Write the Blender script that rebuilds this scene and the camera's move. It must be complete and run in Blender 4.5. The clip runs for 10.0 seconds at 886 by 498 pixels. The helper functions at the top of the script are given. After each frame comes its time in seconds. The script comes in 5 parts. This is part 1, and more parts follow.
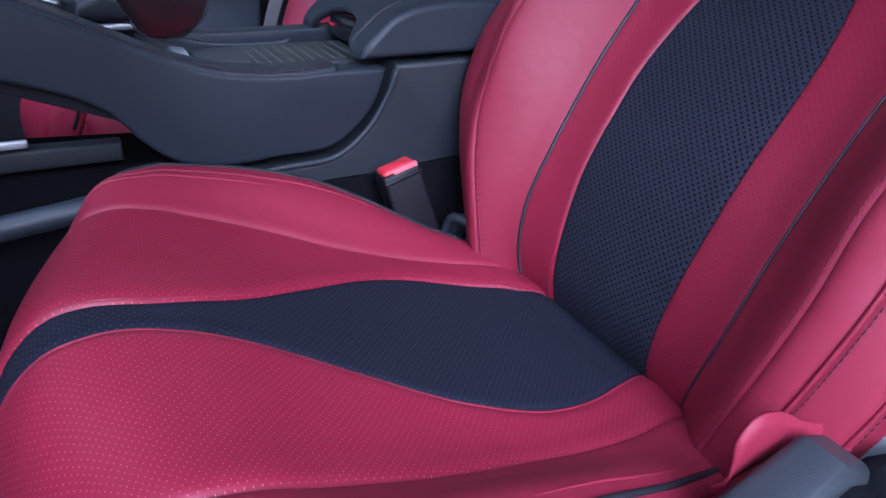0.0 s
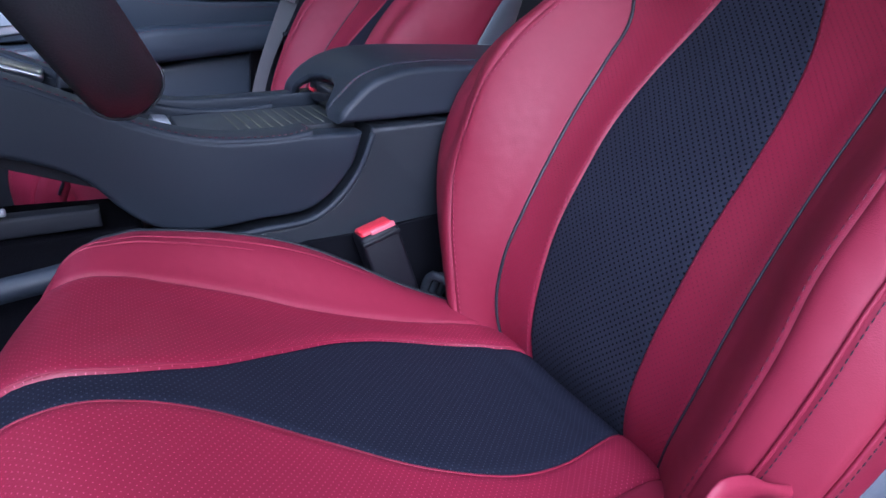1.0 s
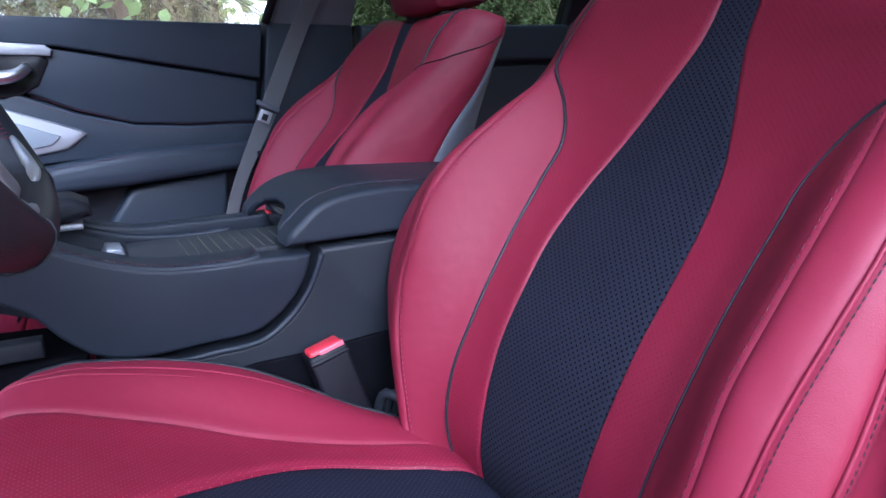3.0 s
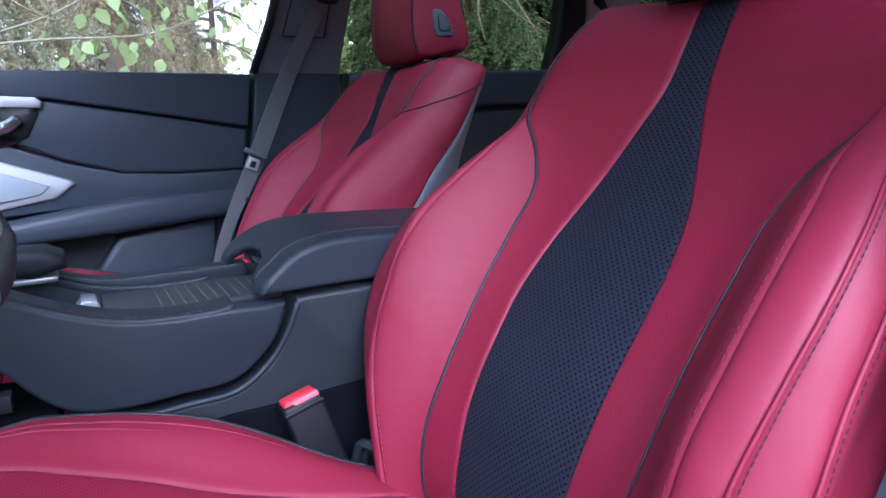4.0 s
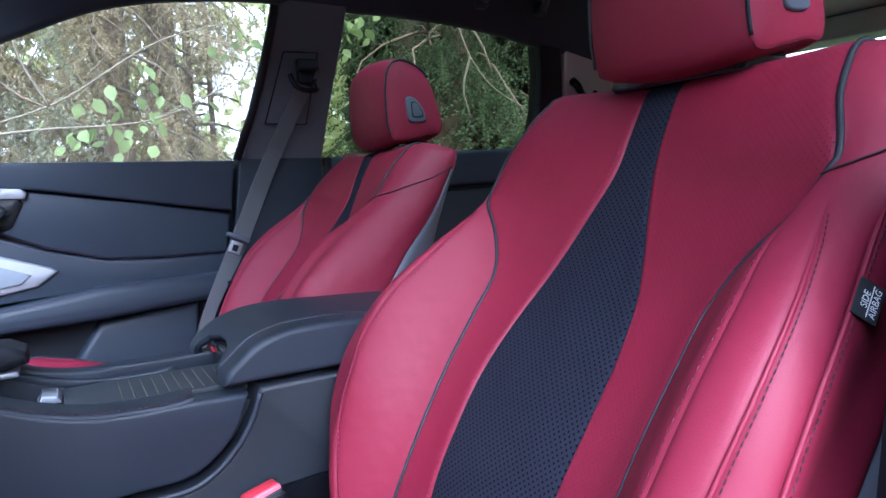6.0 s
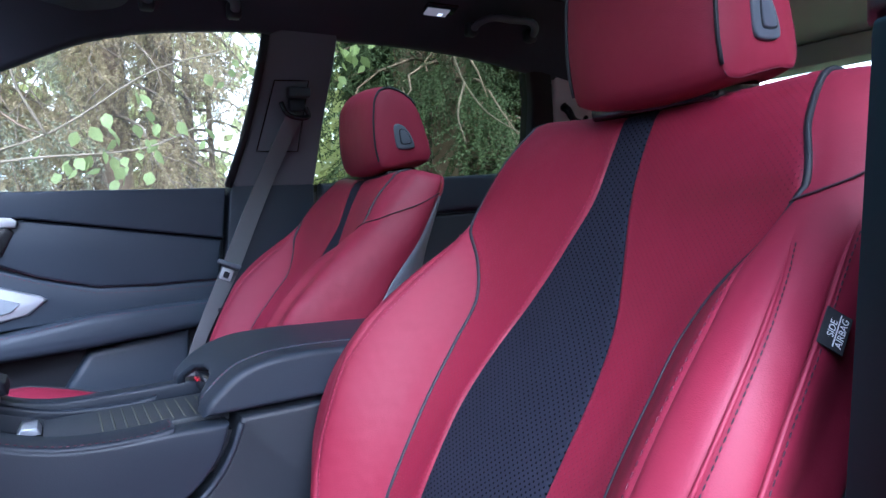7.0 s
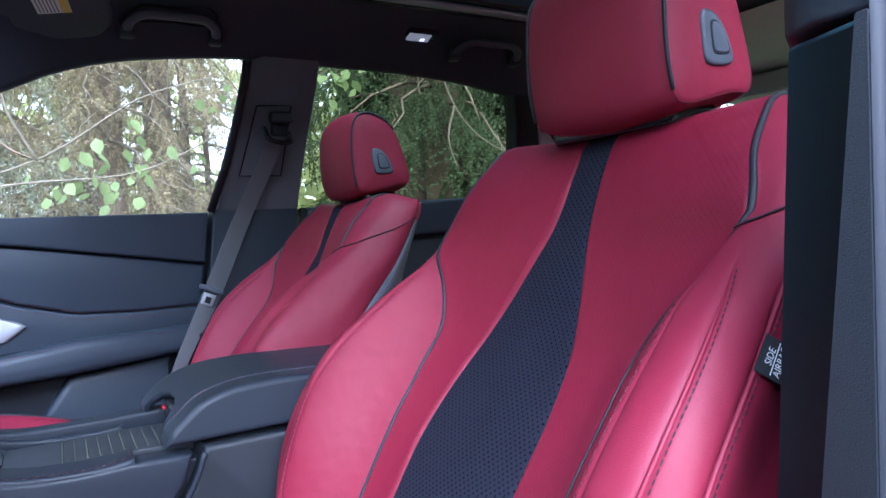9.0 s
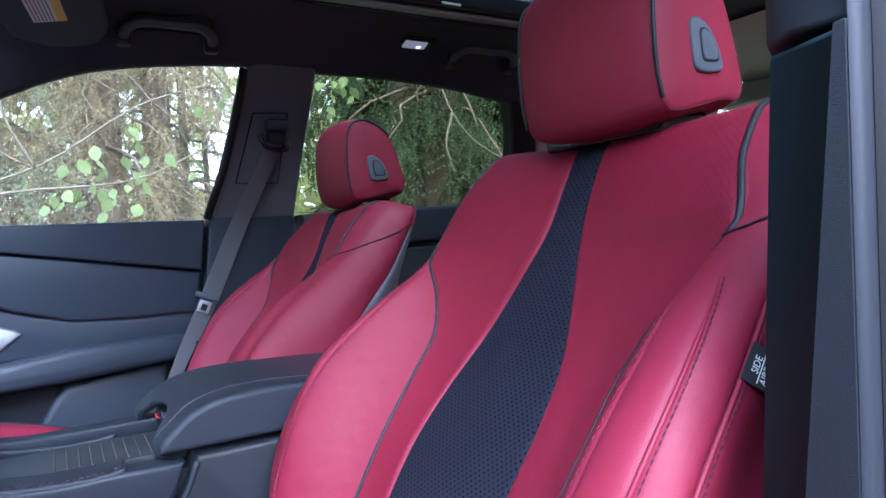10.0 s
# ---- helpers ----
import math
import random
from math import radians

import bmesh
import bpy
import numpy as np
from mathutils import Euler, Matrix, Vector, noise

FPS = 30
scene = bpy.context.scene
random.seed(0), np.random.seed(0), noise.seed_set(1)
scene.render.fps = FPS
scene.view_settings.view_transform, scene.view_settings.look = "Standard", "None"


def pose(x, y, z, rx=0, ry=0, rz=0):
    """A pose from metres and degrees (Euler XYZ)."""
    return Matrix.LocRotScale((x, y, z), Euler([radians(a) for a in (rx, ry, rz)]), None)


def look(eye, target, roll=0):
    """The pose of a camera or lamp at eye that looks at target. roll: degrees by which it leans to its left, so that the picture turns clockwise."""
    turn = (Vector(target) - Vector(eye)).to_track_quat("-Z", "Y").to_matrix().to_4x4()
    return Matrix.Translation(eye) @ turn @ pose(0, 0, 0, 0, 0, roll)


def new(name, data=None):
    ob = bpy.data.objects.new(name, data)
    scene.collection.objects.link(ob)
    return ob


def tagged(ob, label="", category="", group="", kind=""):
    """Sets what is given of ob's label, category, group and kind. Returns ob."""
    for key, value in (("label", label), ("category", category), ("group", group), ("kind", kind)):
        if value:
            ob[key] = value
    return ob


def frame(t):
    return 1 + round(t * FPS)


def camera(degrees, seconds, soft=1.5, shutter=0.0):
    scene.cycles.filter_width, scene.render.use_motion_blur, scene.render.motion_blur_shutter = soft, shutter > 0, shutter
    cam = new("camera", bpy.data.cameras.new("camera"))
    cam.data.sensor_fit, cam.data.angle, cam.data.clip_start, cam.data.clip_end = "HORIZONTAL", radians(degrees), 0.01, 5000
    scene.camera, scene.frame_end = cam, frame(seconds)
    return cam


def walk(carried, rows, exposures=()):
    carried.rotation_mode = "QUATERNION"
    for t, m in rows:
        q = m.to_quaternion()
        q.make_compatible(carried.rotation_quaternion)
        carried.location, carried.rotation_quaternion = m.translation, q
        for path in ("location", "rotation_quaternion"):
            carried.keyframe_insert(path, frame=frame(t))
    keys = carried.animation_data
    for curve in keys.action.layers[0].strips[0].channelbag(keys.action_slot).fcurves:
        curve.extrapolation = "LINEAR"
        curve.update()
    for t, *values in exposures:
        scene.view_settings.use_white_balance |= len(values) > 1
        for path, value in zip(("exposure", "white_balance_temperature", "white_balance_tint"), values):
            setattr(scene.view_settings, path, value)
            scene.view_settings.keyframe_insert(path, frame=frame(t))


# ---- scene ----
cam = camera(67.9, 10.0)
METRES, EYE, TILT, LEAN, TURN = 0.25, 0.95, -28.82, -2.76, -29.11
ROWS = [
    (0.0, 0.0, 0.0, 0.0, 0.0, 0.0, -0.0),
    (0.5, 0.0491, -0.0078, 0.0186, -0.08, 2.24, 0.49),
    (1.0, 0.1016, -0.0187, 0.0354, -0.01, 4.44, 0.99),
    (1.5, 0.1704, -0.025, 0.055, 0.02, 6.42, 1.44),
    (2.0, 0.2354, -0.0335, 0.0758, 0.08, 8.78, 1.95),
    (2.5, 0.2953, -0.0461, 0.0972, 0.23, 10.99, 2.48),
    (4.0, 0.4838, -0.0668, 0.1421, 0.64, 16.33, 3.59),
    (4.5, 0.5401, -0.0751, 0.1559, 0.84, 18.2, 4.04),
    (5.0, 0.5766, -0.0907, 0.1696, 0.97, 19.89, 4.38),
    (5.5, 0.6238, -0.0971, 0.1779, 1.06, 21.28, 4.61),
    (7.0, 0.762, -0.1067, 0.1978, 1.35, 24.63, 5.17),
    (7.5, 0.8058, -0.1054, 0.2001, 1.39, 25.16, 5.27),
    (8.0, 0.8506, -0.1018, 0.2025, 1.43, 25.67, 5.35),
    (8.5, 0.8961, -0.0983, 0.2045, 1.46, 26.12, 5.43),
    (9.0, 0.9279, -0.0963, 0.2069, 1.52, 26.5, 5.53),
    (9.5, 0.9469, -0.0973, 0.2085, 1.54, 26.82, 5.6),
    (10.0, 0.9621, -0.097, 0.2093, 1.56, 27.04, 5.64),
]
walk(cam, [(t, pose(0, 0, EYE, TILT, LEAN, TURN) @ pose(METRES * x, METRES * y, METRES * z, 90 + pitch, roll, yaw)) for t, x, y, z, yaw, pitch, roll in ROWS], [(0.0, 1.15, 4650, 16), (2.0, 1.22, 4650, 15), (5.0, 1.45, 4600, 13), (10.0, 1.70, 4550, 11)])

# ---- world, sun, exposure ----
world = bpy.data.worlds.new("world")
scene.world = world
world.use_nodes = True
wn = world.node_tree
sky = wn.nodes.new("ShaderNodeTexSky")
sky.sky_type = "NISHITA"
sky.sun_disc = False
sky.sun_elevation, sky.sun_rotation = radians(35), radians(192)
sky.air_density, sky.dust_density, sky.ozone_density = 0.6, 8.0, 0.3
pale = wn.nodes.new("ShaderNodeHueSaturation")
pale.inputs["Saturation"].default_value = 0.7
wn.links.new(sky.outputs[0], pale.inputs["Color"])
wn.links.new(pale.outputs[0], wn.nodes["Background"].inputs[0])
wn.nodes["Background"].inputs[1].default_value = 0.12
sun = new("sun", bpy.data.lights.new("sun", "SUN"))
sun.data.energy, sun.data.angle, sun.data.color = 2.4, radians(66), (1.0, 0.98, 0.97)
sun.matrix_world = look((-1.7, -1.9, 3.7), (0, 0, 0))


# ---- helpers of this scene ----
def tangents(xs, ys):
    n = len(xs)
    out = []
    for i in range(n):
        if i == 0:
            out.append((ys[1] - ys[0]) / (xs[1] - xs[0]))
        elif i == n - 1:
            out.append((ys[-1] - ys[-2]) / (xs[-1] - xs[-2]))
        else:
            a, b = xs[i] - xs[i - 1], xs[i + 1] - xs[i]
            out.append(((ys[i + 1] - ys[i]) / b * a + (ys[i] - ys[i - 1]) / a * b) / (a + b))
    return out


KEPT = {}


def smooth_tab(x, xs, ys):
    """Smooth curve through the knots (xs, ys)."""
    key = (tuple(xs), tuple(ys))
    if key not in KEPT:
        KEPT[key] = tangents(xs, ys)
    m = KEPT[key]
    x = min(max(x, xs[0]), xs[-1])
    i = 0
    while i < len(xs) - 2 and xs[i + 1] < x:
        i += 1
    h = xs[i + 1] - xs[i]
    t = (x - xs[i]) / h
    return ((2 * t**3 - 3 * t**2 + 1) * ys[i] + (t**3 - 2 * t**2 + t) * h * m[i] + (3 * t**2 - 2 * t**3) * ys[i + 1] + (t**3 - t**2) * h * m[i + 1])


def spline(points, n):
    """n points along a smooth line through the given ones."""
    pts = np.array([tuple(p) for p in points], float)
    s = np.concatenate([[0], np.cumsum(np.linalg.norm(np.diff(pts, axis=0), axis=1))])
    s, cols = s.tolist(), [tuple(c) for c in pts.T.tolist()]
    return [Vector([smooth_tab(float(t), s, c) for c in cols]) for t in np.linspace(0, s[-1], n)]


def root_of(ob):
    while ob.parent:
        ob = ob.parent
    return ob


def thing(name, loc, label, category, group="", kind=""):
    ob = new(name)
    ob.empty_display_size = 0.05
    ob.location = loc
    return tagged(ob, label, category, group, kind)


def from_lists(name, verts, faces, material, parent=None, label="", uvs=None, flat=False):
    """A mesh object; the points are in world metres, and it hangs under parent when one is given."""
    base = root_of(parent).location if parent else Vector()
    me = bpy.data.meshes.new(name)
    me.from_pydata([tuple(Vector(p) - base) for p in verts], [], faces)
    if uvs is not None:
        layer = me.uv_layers.new(name="metres")
        idx = np.empty(len(me.loops), int)
        me.loops.foreach_get("vertex_index", idx)
        layer.data.foreach_set("uv", np.asarray(uvs, float)[idx].ravel())
    me.materials.append(material)
    if not flat:
        me.polygons.foreach_set("use_smooth", [True] * len(me.polygons))
    me.update()
    ob = new(name, me)
    if parent:
        ob.parent = parent
    if label:
        ob["label"] = label
    return ob


def part(name, bm, material, parent=None, label="", smooth=True):
    """Links a bmesh as one mesh object under a thing or under a part."""
    base = root_of(parent).location if parent else Vector()
    bmesh.ops.recalc_face_normals(bm, faces=bm.faces[:])
    bmesh.ops.translate(bm, vec=-base, verts=bm.verts[:])
    me = bpy.data.meshes.new(name)
    bm.to_mesh(me)
    bm.free()
    me.materials.append(material)
    if smooth:
        me.polygons.foreach_set("use_smooth", [True] * len(me.polygons))
        me.set_sharp_from_angle(angle=radians(40))
    ob = new(name, me)
    if parent:
        ob.parent = parent
    if label:
        ob["label"] = label
    return ob


def grid_faces(n, m, wrap=False):
    """Quads of a grid of n rows by m points."""
    out = []
    for i in range(n - 1):
        for j in range(m if wrap else m - 1):
            k = (j + 1) % m
            out.append((i * m + j, i * m + k, (i + 1) * m + k, (i + 1) * m + j))
    return out


def tube_lists(points, radius, sides=8, squash=1.0):
    """Tube along points; radius may be a number or a function of 0..1."""
    pts = [Vector(p) for p in points]
    verts, n = [], len(pts)
    side = None
    for i, p in enumerate(pts):
        d = (pts[min(i + 1, n - 1)] - pts[max(i - 1, 0)]).normalized()
        if side is None:
            side = d.cross(Vector((0, 0, 1)) if abs(d.z) < 0.9 else Vector((0, 1, 0))).normalized()
        side = (side - d * side.dot(d)).normalized()
        up = d.cross(side)
        r = radius(i / (n - 1)) if callable(radius) else radius
        for k in range(sides):
            a = 2 * math.pi * k / sides
            verts.append(p + side * (r * math.cos(a)) + up * (r * squash * math.sin(a)))
    faces = grid_faces(n, sides, True)
    faces.append(tuple(range(sides))[::-1])
    faces.append(tuple((n - 1) * sides + k for k in range(sides)))
    return verts, faces


def tube(name, points, radius, material, parent=None, label="", sides=8, squash=1.0):
    v, f = tube_lists(points, radius, sides, squash)
    return from_lists(name, v, f, material, parent, label)


def prism_bm(profile, axis, a, b, bevel=0.0, segments=3):
    """A flat outline (two coordinates) drawn out along axis from a to b, with rounded edges."""
    bm = bmesh.new()
    put = {"x": lambda p, c: (c, p[0], p[1]), "y": lambda p, c: (p[0], c, p[1]), "z": lambda p, c: (p[0], p[1], c)}[axis]
    low = [bm.verts.new(put(p, a)) for p in profile]
    high = [bm.verts.new(put(p, b)) for p in profile]
    n = len(profile)
    caps = [bm.faces.new(low), bm.faces.new(high[::-1])]
    for i in range(n):
        bm.faces.new((low[i], high[i], high[(i + 1) % n], low[(i + 1) % n]))
    bmesh.ops.recalc_face_normals(bm, faces=bm.faces[:])
    if bevel:
        rim = list({e for f in caps for e in f.edges})
        bmesh.ops.bevel(bm, geom=rim, offset=bevel, segments=segments, profile=0.5, affect="EDGES", clamp_overlap=True)
    return bm


def box_bm(centre, size, bevel=0.004, turn=None, segments=3):
    bm = bmesh.new()
    bmesh.ops.create_cube(bm, size=1)
    bmesh.ops.scale(bm, vec=size, verts=bm.verts[:])
    if bevel:
        bmesh.ops.bevel(bm, geom=bm.edges[:], offset=min(bevel, min(size) * 0.49), segments=segments, profile=0.5, affect="EDGES", clamp_overlap=True)
    m = Matrix.Translation(centre) @ (turn if turn else Matrix())
    bmesh.ops.transform(bm, matrix=m, verts=bm.verts[:])
    return bm


def stitches(name, points, material, parent, length=0.0052, gap=0.0028, width=0.0008, label=""):
    """A row of short raised threads along a line."""
    pts = [Vector(p) for p in points]
    s = [0.0]
    for a, b in zip(pts, pts[1:]):
        s.append(s[-1] + (b - a).length)
    cols = np.array([tuple(p) for p in pts])
    at = lambda d: Vector([np.interp(d, s, cols[:, k]) for k in range(3)])
    verts, faces = [], []
    d = gap
    while d + length < s[-1]:
        a, b = at(d), at(d + length)
        t = (b - a).normalized()
        x = t.orthogonal().normalized()
        y = t.cross(x)
        o = len(verts)
        for c, r in ((a, 0.35), (a + (b - a) * 0.25, 1), (a + (b - a) * 0.75, 1), (b, 0.35)):
            for k in range(4):
                w = k * math.pi / 2
                verts.append(c + (x * math.cos(w) + y * math.sin(w)) * width * r)
        for i in range(3):
            for k in range(4):
                faces.append((o + i * 4 + k, o + i * 4 + (k + 1) % 4, o + i * 4 + 4 + (k + 1) % 4, o + i * 4 + 4 + k))
        d += length + gap
    return from_lists(name, verts, faces, material, parent, label)


# ---- materials ----
def material(name, colour, rough=0.5, metal=0.0, grain=400.0, bump=0.08, vary=0.12, stain=6.0, sheen=0.0, spec=0.5, coat=0.0):
    """A plain surface with fine grain, relief and large uneven patches."""
    mat = bpy.data.materials.new(name)
    mat.use_nodes = True
    nt = mat.node_tree
    b = nt.nodes["Principled BSDF"]
    b.inputs["Metallic"].default_value = metal
    b.inputs["Specular IOR Level"].default_value = spec
    b.inputs["Sheen Weight"].default_value = sheen
    b.inputs["Coat Weight"].default_value = coat
    co = nt.nodes.new("ShaderNodeTexCoord").outputs["Object"]
    big, fine = nt.nodes.new("ShaderNodeTexNoise"), nt.nodes.new("ShaderNodeTexNoise")
    big.inputs["Scale"].default_value, fine.inputs["Scale"].default_value = stain, grain
    big.inputs["Detail"].default_value, fine.inputs["Detail"].default_value = 4, 3
    for t in (big, fine):
        nt.links.new(co, t.inputs["Vector"])
    mix = nt.nodes.new("ShaderNodeMix")
    mix.data_type = "RGBA"
    mix.inputs["A"].default_value = (*[c * (1 - vary) for c in colour], 1)
    mix.inputs["B"].default_value = (*[min(1, c * (1 + vary)) for c in colour], 1)
    add = nt.nodes.new("ShaderNodeMath")
    add.operation = "MULTIPLY_ADD"
    nt.links.new(fine.outputs["Fac"], add.inputs[0])
    add.inputs[1].default_value = 0.5
    half = nt.nodes.new("ShaderNodeMath")
    half.operation = "MULTIPLY"
    nt.links.new(big.outputs["Fac"], half.inputs[0])
    half.inputs[1].default_value = 0.5
    nt.links.new(half.outputs[0], add.inputs[2])
    nt.links.new(add.outputs[0], mix.inputs["Factor"])
    nt.links.new(mix.outputs["Result"], b.inputs["Base Color"])
    rr = nt.nodes.new("ShaderNodeMapRange")
    rr.inputs["To Min"].default_value, rr.inputs["To Max"].default_value = max(0.02, rough - 0.07), min(1, rough + 0.07)
    nt.links.new(big.outputs["Fac"], rr.inputs["Value"])
    nt.links.new(rr.outputs[0], b.inputs["Roughness"])
    if bump:
        bp = nt.nodes.new("ShaderNodeBump")
        bp.inputs["Strength"].default_value, bp.inputs["Distance"].default_value = bump, 0.002
        nt.links.new(fine.outputs["Fac"], bp.inputs["Height"])
        nt.links.new(bp.outputs[0], b.inputs["Normal"])
    return mat


def leather_grain(mat, scale=900.0, strength=0.12, soft=0.0):
    """Pebbled leather relief in place of the plain grain."""
    nt = mat.node_tree
    bp = next(n for n in nt.nodes if n.type == "BUMP")
    vor = nt.nodes.new("ShaderNodeTexVoronoi")
    vor.inputs["Scale"].default_value = scale
    nt.links.new(next(n for n in nt.nodes if n.type == "TEX_COORD").outputs["Object"], vor.inputs["Vector"])
    nt.links.new(vor.outputs["Distance"], bp.inputs["Height"])
    bp.inputs["Strength"].default_value, bp.inputs["Distance"].default_value = strength, 0.001
    if soft:
        wave, bw = nt.nodes.new("ShaderNodeTexNoise"), nt.nodes.new("ShaderNodeBump")
        wave.inputs["Scale"].default_value, wave.inputs["Detail"].default_value = 22, 2
        nt.links.new(next(n for n in nt.nodes if n.type == "TEX_COORD").outputs["Object"], wave.inputs["Vector"])
        bw.inputs["Strength"].default_value, bw.inputs["Distance"].default_value = soft, 0.01
        nt.links.new(wave.outputs["Fac"], bw.inputs["Height"])
        nt.links.new(bw.outputs[0], bp.inputs["Normal"])
    return mat


def perforate(mat, pitch, radius, hole, depth=0.5, edge=None):
    """Rows of punched holes in staggered lines, laid out by the metres of the UV layer."""
    nt = mat.node_tree
    b = nt.nodes["Principled BSDF"]

    def op(kind, a, c=None):
        n = nt.nodes.new("ShaderNodeMath")
        n.operation = kind
        for i, v in enumerate((a, c)):
            if v is None:
                continue
            if isinstance(v, (int, float)):
                n.inputs[i].default_value = v
            else:
                nt.links.new(v, n.inputs[i])
        return n.outputs[0]

    uv = nt.nodes.new("ShaderNodeUVMap")
    uv.uv_map = "metres"
    sep = nt.nodes.new("ShaderNodeSeparateXYZ")
    nt.links.new(uv.outputs[0], sep.inputs[0])
    x, y = op("DIVIDE", sep.outputs[0], pitch), op("DIVIDE", sep.outputs[1], pitch)
    # turned by 45 degrees, so that the rows are staggered
    a, c = op("FRACT", op("ADD", x, y)), op("FRACT", op("SUBTRACT", x, y))
    da, dc = op("SUBTRACT", a, 0.5), op("SUBTRACT", c, 0.5)
    dist = op("SQRT", op("ADD", op("MULTIPLY", da, da), op("MULTIPLY", dc, dc)))
    ramp = nt.nodes.new("ShaderNodeMapRange")
    ramp.inputs["From Min"].default_value, ramp.inputs["From Max"].default_value = radius * 0.75, radius * 1.2
    ramp.inputs["To Min"].default_value, ramp.inputs["To Max"].default_value = 1.0, 0.0
    nt.links.new(dist, ramp.inputs["Value"])
    mix = nt.nodes.new("ShaderNodeMix")
    mix.data_type = "RGBA"
    old = b.inputs["Base Color"].links[0].from_socket
    nt.links.new(old, mix.inputs["A"])
    mix.inputs["B"].default_value = (*hole, 1)
    nt.links.new(ramp.outputs[0], mix.inputs["Factor"])
    nt.links.new(mix.outputs["Result"], b.inputs["Base Color"])
    bump = nt.nodes.new("ShaderNodeBump")
    bump.inputs["Strength"].default_value, bump.inputs["Distance"].default_value, bump.invert = depth, 0.002, True
    nt.links.new(ramp.outputs[0], bump.inputs["Height"])
    nt.links.new(b.inputs["Normal"].links[0].from_socket, bump.inputs["Normal"])
    nt.links.new(bump.outputs[0], b.inputs["Normal"])
    return mat


RED = (0.215, 0.0105, 0.034)
red_leather = leather_grain(material("red leather", RED, 0.60, vary=0.07, bump=0.1, spec=0.46), soft=0.22)
red_perforated = perforate(leather_grain(material("perforated red leather", RED, 0.5, vary=0.06, bump=0.1, spec=0.4), soft=0.18), 0.0064, 0.14, (0.13, 0.007, 0.023), 0.7)
# pale cushion holes: the glint of their rims is put into the colour
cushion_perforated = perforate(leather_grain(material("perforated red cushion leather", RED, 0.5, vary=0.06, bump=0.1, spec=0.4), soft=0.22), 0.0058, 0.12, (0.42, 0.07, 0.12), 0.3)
SUEDE = (0.023, 0.0235, 0.036)
black_suede = perforate(material("black suede", SUEDE, 0.85, grain=1500, bump=0.25, vary=0.4, stain=11, sheen=0.0, spec=0.06), 0.0072, 0.19, (0.0005, 0.0005, 0.001), 0.8)
# darker copy of the suede, with the same painted glints on its holes
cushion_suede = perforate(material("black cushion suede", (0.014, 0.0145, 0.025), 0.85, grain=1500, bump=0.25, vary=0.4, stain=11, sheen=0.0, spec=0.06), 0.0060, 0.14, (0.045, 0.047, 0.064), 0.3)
button_grey = material("grey button plastic", (0.088, 0.098, 0.12), 0.4, bump=0.05)
piping_grey = material("dark grey piping", (0.013, 0.014, 0.020), 0.55, bump=0.05)
shell_grey = material("grey seat shell", (0.12, 0.126, 0.15), 0.5, bump=0.1)
dark_thread = material("dark thread", (0.03, 0.012, 0.02), 0.8, grain=2000)
wine_thread = material("wine red thread", (0.085, 0.008, 0.022), 0.7, grain=2000)
stitch_pink = material("red seam thread", (0.30, 0.03, 0.075), 0.7, grain=2000)
valance_grey = material("dark grey plastic", (0.024, 0.027, 0.034), 0.45, bump=0.1, grain=900)
red_thread = material("red thread", (0.30, 0.022, 0.06), 0.7, grain=2000)
door_trim = leather_grain(material("black door leatherette", (0.028, 0.037, 0.052), 0.48, bump=0.1, vary=0.1, spec=0.45), 700, 0.1)
soft_trim = leather_grain(material("soft black trim", (0.020, 0.025, 0.035), 0.47, bump=0.1, vary=0.1, spec=0.36), 700, 0.1)
console_trim = material("grained black console plastic", (0.014, 0.0165, 0.022), 0.5, grain=1100, bump=0.15, spec=0.35)
hard_trim = material("hard black plastic", (0.014, 0.015, 0.020), 0.55, bump=0.12, grain=900, spec=0.3)
gloss_black = material("gloss black plastic", (0.012, 0.012, 0.014), 0.18, bump=0.0)
rib_pale = material("pale olive rib", (0.075, 0.076, 0.055), 0.5, bump=0.0)
mat_rubber = material("ribbed grey mat", (0.032, 0.036, 0.042), 0.5, bump=0.1)
grey_trim = material("grey pillar trim", (0.125, 0.125, 0.14), 0.75, grain=1200, bump=0.2)
pillar_trim = leather_grain(material("dark pillar plastic", (0.018, 0.036, 0.047), 0.7, bump=0.1, vary=0.15, spec=0.1), 800, 0.08)
grained_trim = material("grained grey plastic", (0.015, 0.018, 0.025), 0.6, grain=1300, bump=0.35, vary=0.15)
blind_rail = material("grey blind rail", (0.45, 0.47, 0.52), 0.35, metal=0.5, bump=0.05)
headliner_cloth = material("dark headliner cloth", (0.046, 0.054, 0.070), 0.95, grain=1600, bump=0.3)
pale_trim = material("pale grey headliner", (0.60, 0.57, 0.56), 0.9, grain=1500, bump=0.2)
carpet_mat = material("black carpet", (0.006, 0.006, 0.008), 1.0, grain=700, bump=0.6, spec=0.03)
chrome = material("satin chrome", (0.75, 0.76, 0.78), 0.28, metal=1.0, bump=0.02)
silver = material("silver paint", (0.45, 0.46, 0.49), 0.4, metal=0.6, bump=0.03)
pale_silver = material("pale silver paint", (0.27, 0.30, 0.33), 0.5, metal=0.1, bump=0.03)
belt_web = material("grey belt webbing", (0.15, 0.155, 0.165), 0.8, grain=1800, bump=0.3)
buckle_black = material("black buckle plastic", (0.006, 0.006, 0.009), 0.5, bump=0.1, grain=900, spec=0.3)
buckle_red = material("red buckle button", (0.62, 0.03, 0.05), 0.35, bump=0.0)
white_ink = material("white print", (0.75, 0.75, 0.75), 0.6, bump=0.0)
black_cloth = material("black label cloth", (0.015, 0.015, 0.018), 0.8, grain=2500, bump=0.3)
